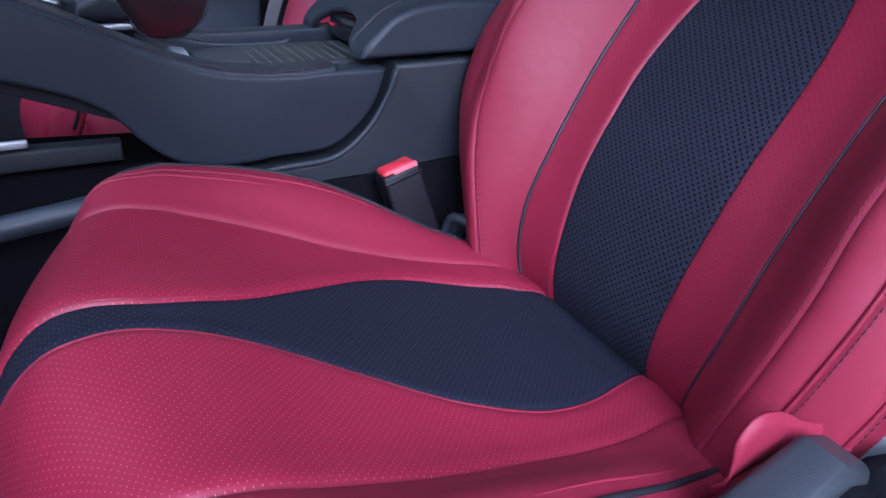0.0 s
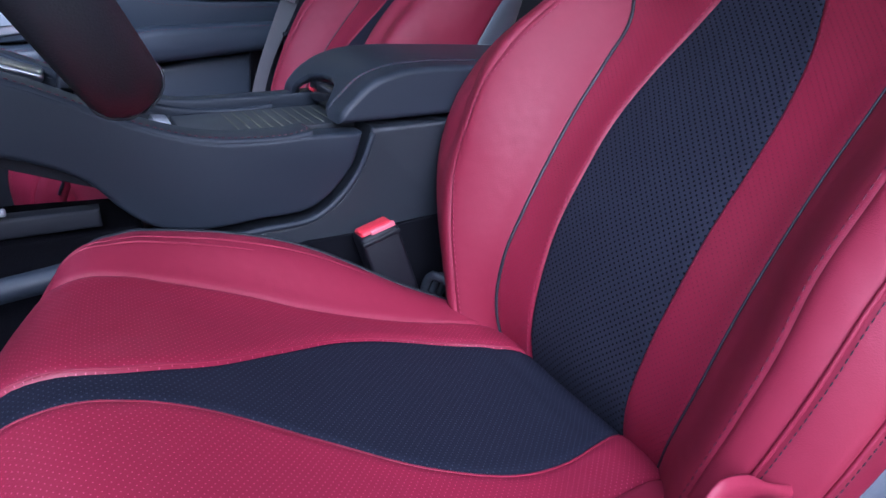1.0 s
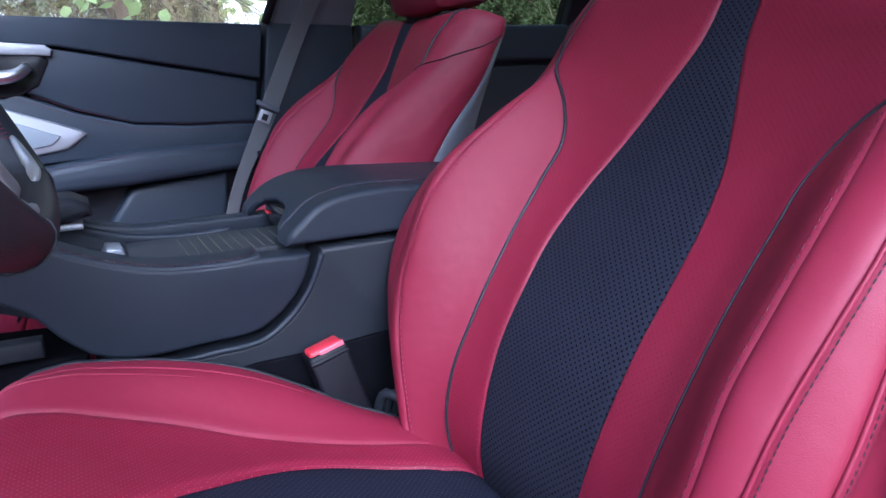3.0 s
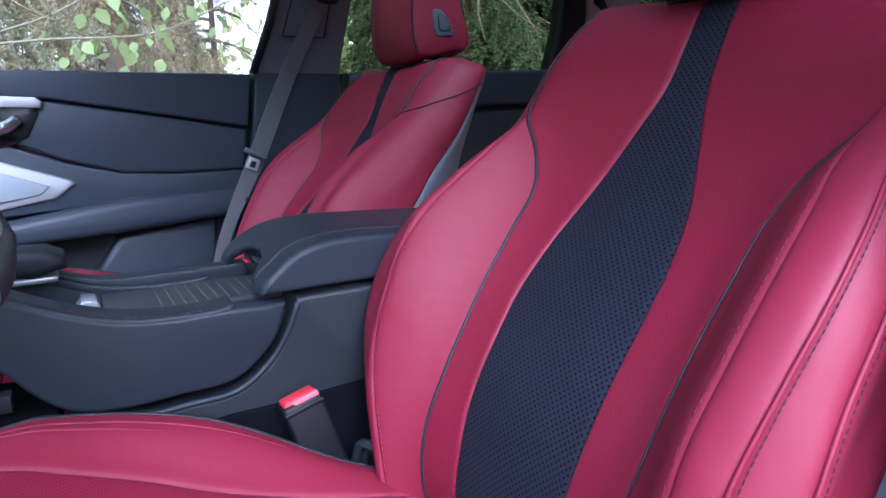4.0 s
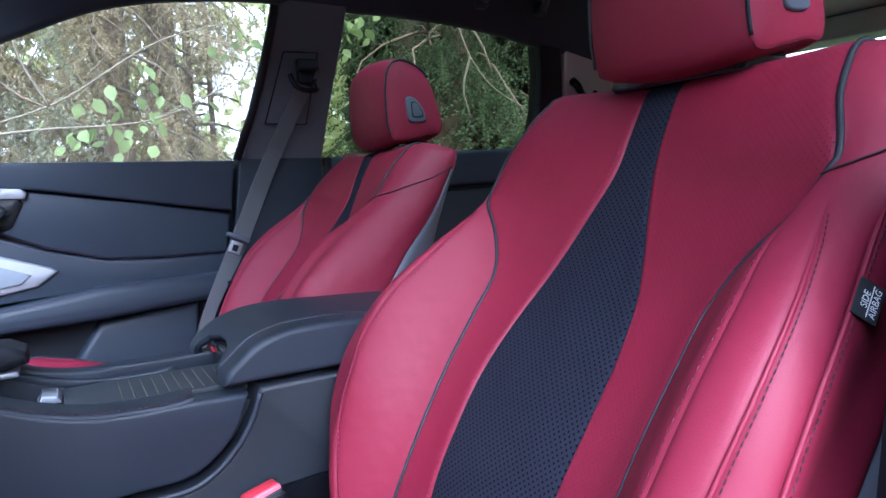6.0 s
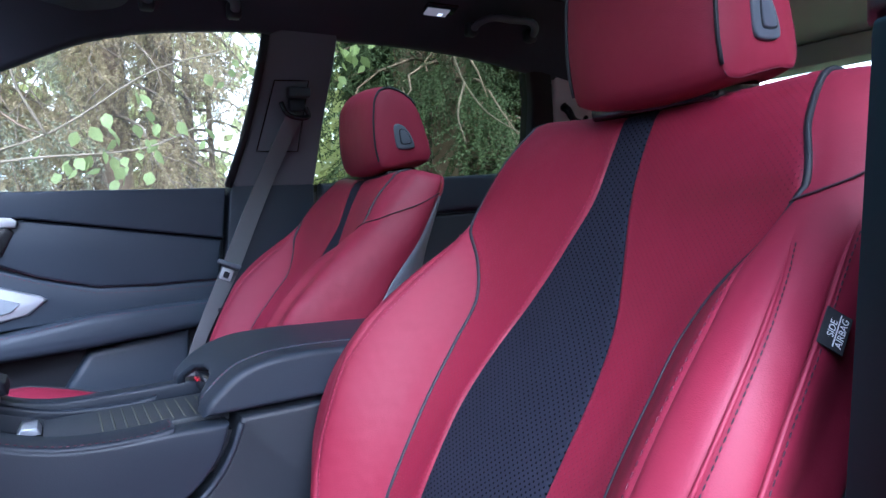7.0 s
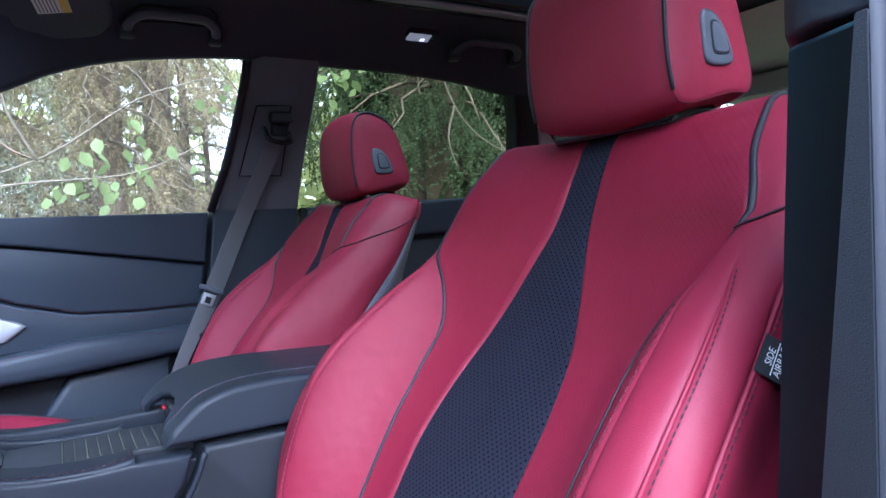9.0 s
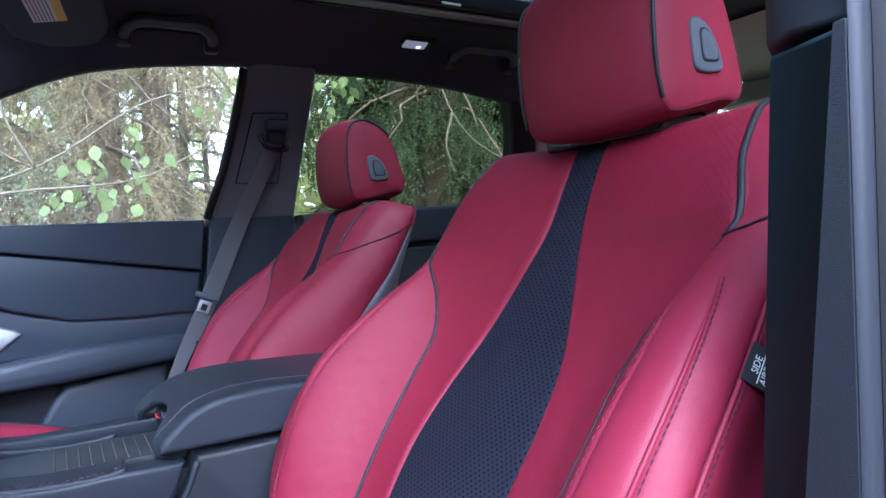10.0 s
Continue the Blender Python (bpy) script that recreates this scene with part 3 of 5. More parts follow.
# ---- seats ----
# The back stands in a frame of its own: u across, v up along the reclined back, w out of its front.
SEAT_Y = 0.405
RECLINE = radians(25)
BACK_V = Vector((math.sin(RECLINE), 0, math.cos(RECLINE)))
BACK_N = Vector((-math.cos(RECLINE), 0, math.sin(RECLINE)))
BACK_O = Vector((0.36, SEAT_Y, 0.50))
VK = (0.02, 0.10, 0.16, 0.22, 0.28, 0.34, 0.40, 0.46, 0.50, 0.54, 0.58, 0.64, 0.70, 0.735)
# each seam line: how far across, then how deep, at the heights VK
MIDDLE = ((0, 0, 0, 0, 0, 0, 0, 0, 0, 0, 0, 0, 0, 0), (-0.0890, -0.0260, -0.0075, -0.0008, -0.0046, -0.0150, -0.0309, -0.0465, -0.0514, -0.0539, -0.0560, -0.0544, -0.0579, -0.0640))
STRIPE_DOOR = ((0.0711, 0.0742, 0.0790, 0.0835, 0.0837, 0.0834, 0.0761, 0.0613, 0.0482, 0.0348, 0.0235, 0.0225, 0.0272, 0.0319), (-0.0905, -0.0274, -0.0080, 0.0003, -0.0028, -0.0131, -0.0302, -0.0466, -0.0519, -0.0553, -0.0576, -0.0541, -0.0561, -0.0617))
STRIPE_CONSOLE = ((0.0672, 0.0698, 0.0748, 0.0810, 0.0835, 0.0864, 0.0811, 0.0677, 0.0545, 0.0403, 0.0271, 0.0216, 0.0230, 0.0254), (-0.0869, -0.0249, -0.0071, -0.0019, -0.0064, -0.0169, -0.0317, -0.0464, -0.0509, -0.0525, -0.0544, -0.0547, -0.0597, -0.0672))
PIPED_DOOR = ((0.1079, 0.1349, 0.1464, 0.1483, 0.1489, 0.1497, 0.1498, 0.1529, 0.1730, 0.2054, 0.2157, 0.1961, 0.1799, 0.1709), (-0.0810, -0.0149, 0.0059, 0.0097, 0.0062, -0.0012, -0.0148, -0.0282, -0.0273, -0.0240, -0.0289, -0.0434, -0.0767, -0.1116))
PIPED_CONSOLE = ((0.1048, 0.1259, 0.1317, 0.1326, 0.1357, 0.1375, 0.1398, 0.1453, 0.1665, 0.1997, 0.2111, 0.1932, 0.1784, 0.1709), (-0.0808, -0.0165, 0.0021, 0.0040, -0.0010, -0.0081, -0.0201, -0.0316, -0.0297, -0.0247, -0.0280, -0.0420, -0.0750, -0.1100))
RIDGE_DOOR = ((0.1722, 0.1905, 0.2035, 0.2109, 0.2111, 0.2152, 0.2172, 0.2116, 0.2038, 0.2070, 0.2151, 0.2092, 0.2005, 0.2062), (-0.0042, 0.0278, 0.0462, 0.0566, 0.0605, 0.0565, 0.0460, 0.0223, 0.0008, -0.0163, -0.0290, -0.0450, -0.0790, -0.1131))
RIDGE_CONSOLE = ((0.1698, 0.1879, 0.2006, 0.2086, 0.2092, 0.2178, 0.2266, 0.2251, 0.2169, 0.2130, 0.2230, 0.2150, 0.2040, 0.2075), (-0.0036, 0.0289, 0.0472, 0.0581, 0.0648, 0.0648, 0.0603, 0.0417, 0.0203, -0.0060, -0.0220, -0.0400, -0.0780, -0.1140))
WELT_DOOR = ((0.1976, 0.2164, 0.2303, 0.2393, 0.2436, 0.2507, 0.2558, 0.2499, 0.2400, 0.2290, 0.2312, 0.2271, 0.2210, 0.2123), (-0.0039, 0.0275, 0.0429, 0.0521, 0.0558, 0.0540, 0.0473, 0.0262, 0.0065, -0.0125, -0.0300, -0.0500, -0.0860, -0.1198))
WELT_CONSOLE = ((0.1900, 0.2090, 0.2250, 0.2361, 0.2387, 0.2464, 0.2532, 0.2523, 0.2452, 0.2270, 0.2340, 0.2290, 0.2220, 0.2125), (-0.0057, 0.0264, 0.0426, 0.0527, 0.0580, 0.0574, 0.0515, 0.0323, 0.0146, 0, -0.0210, -0.0440, -0.0830, -0.1180))
EDGE_DOOR = ((0.2323, 0.2513, 0.2651, 0.2736, 0.2769, 0.2750, 0.2739, 0.2668, 0.2607, 0.2570, 0.2541, 0.2477, 0.2353, 0.2229), (-0.0115, 0.0112, 0.0239, 0.0304, 0.0330, 0.0316, 0.0230, 0.0010, -0.0140, -0.0268, -0.0420, -0.0620, -0.0940, -0.1147))
EDGE_CONSOLE = ((0.1990, 0.2240, 0.2510, 0.2740, 0.2849, 0.2867, 0.2915, 0.2835, 0.2753, 0.2750, 0.2700, 0.2590, 0.2420, 0.2249), (-0.0165, 0.0117, 0.0302, 0.0430, 0.0516, 0.0572, 0.0528, 0.0304, 0.0120, -0.0120, -0.0360, -0.0620, -0.0980, -0.1220))
FLANK = ((0.1930, 0.2200, 0.2550, 0.2860, 0.3050, 0.3070, 0.3060, 0.3020, 0.2990, 0.2960, 0.2880, 0.2720, 0.2500, 0.2289), (-0.0600, -0.0450, -0.0350, -0.0280, -0.0250, -0.0260, -0.0300, -0.0420, -0.0520, -0.0700, -0.0900, -0.1080, -0.1220, -0.1300))
SHELL_RIM = ((0.2300, 0.2480, 0.2600, 0.2680, 0.2720, 0.2740, 0.2730, 0.2700, 0.2650, 0.2580, 0.2500, 0.2380, 0.2200, 0.2000), (-0.1350, -0.1350, -0.1360, -0.1370, -0.1380, -0.1380, -0.1380, -0.1380, -0.1380, -0.1370, -0.1360, -0.1350, -0.1340, -0.1320))
REAR = ((0, 0, 0, 0, 0, 0, 0, 0, 0, 0, 0, 0, 0, 0), (-0.1650, -0.1650, -0.1660, -0.1680, -0.1690, -0.1690, -0.1680, -0.1670, -0.1660, -0.1640, -0.1610, -0.1560, -0.1480, -0.1400))
BACK_TABLE = [MIDDLE, STRIPE_CONSOLE, PIPED_CONSOLE, RIDGE_CONSOLE, WELT_CONSOLE, EDGE_CONSOLE, FLANK, SHELL_RIM, REAR]
# by the door the cover tucks in behind its last seam
FLANK_DOOR = (tuple(u + d for u, d in zip(EDGE_DOOR[0], (-0.012, -0.012, -0.012, -0.012, -0.012, -0.010, -0.006, 0.0, 0.006, 0.011, 0.014, 0.014, 0.010, 0.006))), tuple(w - d for w, d in zip(EDGE_DOOR[1], (0.05, 0.05, 0.05, 0.05, 0.05, 0.05, 0.05, 0.05, 0.05, 0.048, 0.045, 0.042, 0.03, 0.016))))
DOOR_TABLE = [MIDDLE, STRIPE_DOOR, PIPED_DOOR, RIDGE_DOOR, WELT_DOOR, EDGE_DOOR, FLANK_DOOR, SHELL_RIM, REAR]
VTOP, VROLL = 0.672, 0.036


@functools.lru_cache(maxsize=None)
def section(is_back, by_door, v):
    table, knots = (DOOR_TABLE if by_door else BACK_TABLE, VK) if is_back else (CUSH_TABLE, CK)
    return [smooth_tab(v, knots, t[0]) for t in table], [smooth_tab(v, knots, t[1]) for t in table]


def row_point(table, knots, q, v):
    """Point across a section: q counts the seam lines, and its sign is the side."""
    s = -1.0 if q < 0 else 1.0
    a = min(abs(q), len(table) - 1)
    us, ws = section(table is BACK_TABLE, s * SEAT_NOW["inboard"] < 0, round(v, 5))
    i = min(int(a), len(table) - 2)
    t = a - i
    pick = lambda arr, k, odd: (-arr[-k] if odd else arr[-k]) if k < 0 else (arr[k] if k < len(arr) else 2 * arr[-1] - arr[-2])
    out = []
    four = [(pick(us, k, True), pick(ws, k, False)) for k in (i - 1, i, i + 1, i + 2)]
    d0, d1, d2 = [max(1e-4, math.dist(a_, b_)) ** 0.6 for a_, b_ in zip(four, four[1:])]
    for k in range(2):
        p0, p1, p2, p3 = [f[k] for f in four]
        m1 = d1 * ((p1 - p0) / d0 - (p2 - p0) / (d0 + d1) + (p2 - p1) / d1)
        m2 = d1 * ((p2 - p1) / d1 - (p3 - p1) / (d1 + d2) + (p3 - p2) / d2)
        out.append((2 * t**3 - 3 * t**2 + 1) * p1 + (t**3 - 2 * t**2 + t) * m1 + (3 * t**2 - 2 * t**3) * p2 + (t**3 - t**2) * m2)
    return s * out[0], out[1]


# the bolster towards the console is slimmer than the one by the door
SLIM_V = (0.02, 0.08, 0.12, 0.18, 0.244, 0.286, 0.37, 0.455, 0.523, 0.56, 0.60, 0.64, 0.674, 0.72)
SLIM_W = (-0.060, -0.023, 0.003, 0.040, 0.068, 0.072, 0.056, 0.009, -0.036, -0.050, -0.058, -0.066, -0.080, -0.112)
SEAT_NOW = {"inboard": 1}


def soft_min(a, b, k):
    h = max(0.0, min(1.0, 0.5 + 0.5 * (b - a) / k))
    return a * h + b * (1 - h) - k * h * (1 - h)


def back_point(q, v):
    roll = max(0.0, min(1.0, (v - VTOP) / VROLL))
    u, w = row_point(BACK_TABLE, VK, q, min(v, VTOP))
    c = 1 - math.sqrt(max(0.0, 1 - roll * roll))
    if SEAT_NOW["inboard"] > 0 and u > 0.08 and abs(q) < 7.5:
        w = soft_min(w, smooth_tab(v, SLIM_V, SLIM_W) - 0.55 * (abs(u) - 0.24), 0.014)
    u *= 1 - (0.06 + 0.11 * min(1.0, max(0.0, (abs(q) - 3.0) / 2.0))) * c
    w += (-0.128 - w) * c
    # the top edge rises a little towards the shoulders
    v2 = v + 0.013 * min(1.0, abs(u) / 0.19) ** 2 * max(0.0, (v - 0.58) / 0.128)
    return BACK_O + Vector((0, u, 0)) + BACK_V * v2 + BACK_N * w


def back_metres(q, v):
    return row_point(BACK_TABLE, VK, q, min(v, VTOP))[0], v


# The cushion: s runs from its rear edge to its front edge, u across, h off the middle line.
CUSH_S = (0.0, 0.06, 0.12, 0.25, 0.36, 0.44, 0.49, 0.52, 0.545, 0.57, 0.64)
CUSH_LINE = [(0.4550, 0.5300), (0.4000, 0.5574), (0.3350, 0.5698), (0.2050, 0.6143), (0.1050, 0.6541), (0.0280, 0.6846), (-0.0200, 0.6946), (-0.0460, 0.6888), (-0.0660, 0.6694), (-0.0780, 0.6450), (-0.0820, 0.5744)]
CK = (0.0, 0.06, 0.12, 0.18, 0.25, 0.32, 0.40, 0.46, 0.50, 0.54, 0.58, 0.64)
CUSH_MIDDLE = ((0, 0, 0, 0, 0, 0, 0, 0, 0, 0, 0, 0), (0, 0, 0, 0, 0, 0, 0, 0, 0, 0, 0, 0))
CUSH_STRIPE = ((0.0675, 0.0822, 0.1002, 0.1071, 0.0936, 0.0628, 0.0275, 0.0166, 0.0185, 0.0192, 0.0182, 0.0233), (0.0010, 0.0010, 0.0010, 0.0010, 0.0010, 0.0010, 0.0010, 0.0010, 0.0010, 0.0010, 0.0010, 0.0010))
CUSH_INSERT = ((0.1376, 0.1384, 0.1490, 0.1556, 0.1613, 0.1695, 0.1715, 0.1693, 0.1679, 0.1688, 0.1675, 0.1669), (-0.0027, -0.0003, 0.0027, 0.0017, 0.0014, 0.0044, 0.0049, 0.0011, -0.0045, -0.0091, -0.0129, -0.0148))
CUSH_RIDGE = ((0.1856, 0.1865, 0.1989, 0.2119, 0.2206, 0.2242, 0.2197, 0.2130, 0.2068, 0.2011, 0.1967, 0.1924), (-0.0110, -0.0019, 0.0161, 0.0299, 0.0385, 0.0361, 0.0257, 0.0108, 0.0031, -0.0094, -0.0184, -0.0240))
CUSH_EDGE = ((0.2097, 0.2108, 0.2223, 0.2388, 0.2513, 0.2549, 0.2485, 0.2410, 0.2328, 0.2227, 0.2156, 0.2105), (-0.0170, -0.0079, 0.0111, 0.0259, 0.0345, 0.0311, 0.0187, 0.0008, -0.0109, -0.0254, -0.0324, -0.0360))
CUSH_FLANK = ((0.2450, 0.2500, 0.2560, 0.2620, 0.2660, 0.2670, 0.2620, 0.2520, 0.2430, 0.2340, 0.2280, 0.2220), (-0.0600, -0.0550, -0.0450, -0.0360, -0.0300, -0.0300, -0.0360, -0.0460, -0.0560, -0.0620, -0.0640, -0.0660))
CUSH_FOOT = ((0.2400, 0.2450, 0.2500, 0.2540, 0.2560, 0.2560, 0.2520, 0.2440, 0.2360, 0.2260, 0.2200, 0.2150), (-0.1300, -0.1300, -0.1300, -0.1300, -0.1300, -0.1300, -0.1300, -0.1300, -0.1300, -0.1300, -0.1300, -0.1300))
CUSH_TABLE = [CUSH_MIDDLE, CUSH_STRIPE, CUSH_INSERT, CUSH_RIDGE, CUSH_EDGE, CUSH_FLANK, CUSH_FOOT]


@functools.lru_cache(maxsize=None)
def cush_axis(s):
    xs, zs = tuple(p[0] for p in CUSH_LINE), tuple(p[1] for p in CUSH_LINE)
    c = Vector((smooth_tab(s, CUSH_S, xs), SEAT_Y, smooth_tab(s, CUSH_S, zs)))
    e = 0.004
    d = Vector((smooth_tab(min(s + e, 0.64), CUSH_S, xs) - smooth_tab(max(s - e, 0), CUSH_S, xs), 0, smooth_tab(min(s + e, 0.64), CUSH_S, zs) - smooth_tab(max(s - e, 0), CUSH_S, zs))).normalized()
    n = Vector((d.z, 0, -d.x))
    up = (n * 0.55 + Vector((0, 0, 1)) * 0.45).normalized() if s < 0.5 else n.lerp((n * 0.55 + Vector((0, 0, 0.45))).normalized(), max(0, 1 - (s - 0.5) / 0.05)).normalized()
    return c, up


def cush_point(q, s):
    c, up = cush_axis(round(s, 5))
    u, h = row_point(CUSH_TABLE, CK, q, s)
    # the front corners are rounded in plan
    c = c + Vector((0.040 * (u / 0.2) ** 2 * min(1.0, max(0.0, (s - 0.40) / 0.12)), 0, 0))
    # the rear edge rolls down into the crease
    h -= 0.030 * max(0.0, 1 - s / 0.045) ** 2
    h -= 0.0035 * math.exp(-((s - 0.072 - 0.10 * u * u) / 0.009) ** 2) * max(0.0, 1 - (abs(u) / 0.10) ** 4)
    return c + Vector((0, u, 0)) + up * (h + 0.0100 * u)


def cush_metres(q, s):
    return row_point(CUSH_TABLE, CK, q, s)[0], s


def panel(name, point, metres, qa, qb, va, vb, n, m, mat, parent, label="", puff=0.004, radius=0.010, ends=(True, True), fade=lambda v: 0.0):
    """One sewn cover piece between two seam lines, swelling off its seams."""
    qa_f = qa if callable(qa) else (lambda v: qa)
    qb_f = qb if callable(qb) else (lambda v: qb)
    verts, uvs = [], []
    for j in range(m):
        v = va + (vb - va) * j / (m - 1)
        q0, q1 = qa_f(v), qb_f(v)
        row = []
        for i in range(n):
            a = i / (n - 1)
            a = 0.35 * a + 0.65 * (0.5 - 0.5 * math.cos(math.pi * a))
            row.append(q0 + (q1 - q0) * a)
        pts = [point(q, v) for q in row]
        run = [0.0]
        for p, r in zip(pts, pts[1:]):
            run.append(run[-1] + (r - p).length)
        for q, p, r in zip(row, pts, run):
            e = 0.002
            dq = point(q + e * 5, v) - point(q - e * 5, v)
            dv = point(q, min(v + e, vb)) - point(q, max(v - e, va))
            nn = dq.cross(dv)
            nn = nn.normalized() if nn.length > 1e-12 else Vector((-1, 0, 0))
            d = min(r, run[-1] - r)
            if ends[0]:
                d = min(d, (v - va))
            if ends[1]:
                d = min(d, (vb - v))
            t = max(0.0, min(1.0, d / radius))
            swell = puff * math.sqrt(1 - (1 - t) ** 2) * (1 - fade(v))
            verts.append(p + nn * swell * (-1.0 if point is back_point else 1.0))
            uvs.append(metres(q, v))
    return from_lists(name, verts, grid_faces(m, n), mat, parent, label, uvs)



def top_fade(v):
    """The bolster seams run out below the shoulder."""
    t = min(1.0, max(0.0, (v - 0.49) / 0.06))
    return t * t * (3 - 2 * t)


def seam_line(point, q, va, vb, n=60, lift=0.0):
    out = []
    for v in np.linspace(va, vb, n):
        qq = q(v) if callable(q) else q
        p = point(qq, v)
        if lift:
            dq = point(qq + 0.01, v) - point(qq - 0.01, v)
            dv = point(qq, v + 0.002) - point(qq, v - 0.002)
            p = p + dq.cross(dv).normalized() * lift * (-1.0 if point is back_point else 1.0)
        out.append(p)
    return out


HEAD_SIDE = [(0.692, 1.129), (0.687, 1.150), (0.684, 1.183), (0.685, 1.226), (0.689, 1.252), (0.699, 1.268), (0.716, 1.275), (0.747, 1.268), (0.770, 1.252), (0.784, 1.230), (0.797, 1.195), (0.806, 1.163), (0.808, 1.146), (0.803, 1.134), (0.776, 1.130), (0.740, 1.122), (0.714, 1.117), (0.699, 1.119)]


def build_headrest(seat, dx, dz, mid_y, half):
    """Padded headrest: a belt of leather between two side faces, piped along its edges, with a release button and two posts."""
    loop = [Vector((p[0] + dx, p[1] + dz)) for p in spline([(*p, 0) for p in HEAD_SIDE + HEAD_SIDE[:1]], 73)][:-1]
    n = len(loop)
    mid = sum(loop, Vector((0, 0))) / n
    normal = []
    for k in range(n):
        t = (loop[(k + 1) % n] - loop[k - 1]).normalized()
        normal.append(Vector((-t.y, t.x)))
    if (loop[0] + normal[0] * 0.01 - mid).length < (loop[0] - mid).length:
        normal = [-v for v in normal]

    def belt(k, f):
        """Point k of the outline at f of the half width: swelling towards the middle and tucked in at the edge."""
        front = max(0.0, -normal[k].x)
        low = max(0.0, -normal[k].y)
        grow = (0.006 + 0.008 * front + 0.004 * low) * (1 - f * f) + 0.0035 * (1 - abs(f) ** 10) - 0.0035
        p = loop[k] + normal[k] * grow
        return Vector((p.x, SEAT_Y + mid_y + f * half, p.y))

    fs = [-1, -0.985, -0.96, -0.92, -0.85] + list(np.linspace(-0.75, 0.75, 13)) + [0.85, 0.92, 0.96, 0.985, 1]
    verts, rings = [], 0
    caps = (1.0, 0.94, 0.85, 0.72, 0.55, 0.35, 0.15)
    for s in (-1, 1):
        order = caps[::-1] if s < 0 else caps
        block = []
        for a in order:
            for k in range(n):
                q = mid + (loop[k] - mid) * a - normal[k] * 0.0035 * (a if a == 1.0 else 1)
                block.append(Vector((q.x, SEAT_Y + mid_y + s * (half + 0.006 * (1 - a ** 4)), q.y)))
        if s < 0:
            verts += block[:-n]
            verts += [belt(k, f) for f in fs for k in range(n)]
        else:
            verts += block[n:]
    rings = len(verts) // n
    faces = grid_faces(rings, n, True)
    faces += [tuple(range(n))[::-1], tuple((rings - 1) * n + k for k in range(n))]
    rest = from_lists("headrest", verts, faces, red_leather, seat, "padded red leather headrest")
    for s in (-1, 1):
        line = [belt(k, s * 0.99) + Vector((normal[k].x * 0.0005, s * 0.0015, normal[k].y * 0.0005)) for k in range(0, int(n * (0.36 if mid_y < -0.015 else 0.52)))]
        tube("piping", line, 0.0020, piping_grey, rest, "dark grey piping")
        low = [belt(k, s * 0.99) + Vector((0, s * 0.001, 0)) for k in range(int(n * 0.66), n)]
        tube("bottom_seam", low, 0.0004, wine_thread, rest, "sewn seam below the side face", 6)
    # the fold button on one side
    y0 = SEAT_Y + mid_y - half - 0.0056
    outline = [(0.724, 1.200), (0.726, 1.178), (0.729, 1.159), (0.735, 1.153), (0.764, 1.155), (0.769, 1.161), (0.763, 1.178), (0.754, 1.192), (0.744, 1.201), (0.733, 1.204)]
    outline = [(x + dx, z + dz) for x, z in outline]
    for _ in range(2):
        outline = [tuple(Vector(a).lerp(Vector(b), f)) for a, b in zip(outline, outline[1:] + outline[:1]) for f in (0.25, 0.75)]
    cx, cz = 0.745 + dx, 1.178 + dz
    inner = [(cx + 0.002 + (x - cx) * 0.60, cz + (z - cz) * 0.62) for x, z in outline]
    core = [(cx + 0.002 + (x - cx) * 0.50, cz + (z - cz) * 0.54) for x, z in outline]
    for name, prof, ya, yb, bev, mat, lab in (("release_button", outline, y0 - 0.0035, y0 + 0.010, 0.003, button_grey, "grey plastic headrest release button"), ("recess", inner, y0 - 0.0042, y0, 0.0005, hard_trim, ""), ("button_face", core, y0 - 0.0052, y0, 0.001, button_grey, "")):
        part(name, prism_bm(prof, "y", ya, yb, bev), mat, rest, lab)
    for s in (-1, 1):
        x, y = 0.752, SEAT_Y + s * 0.070
        tube("post", [(x + 0.006, y, 1.06), (x + 0.002, y, 1.10), (x, y, 1.14)], 0.006, metal_post, seat, "bright steel headrest post", 12)
        part("post_collar", box_bm((x + 0.002, y, 1.092), (0.034, 0.038, 0.016), 0.006), gloss_black, seat)
    # bridge of the posts, widened so its black stands for the shaded gap
    part("bridge_and_gap", box_bm((0.752 + dx, SEAT_Y - 0.01, 1.108), (0.070, 0.17, 0.026), 0.008), gloss_black, rest)
    return rest


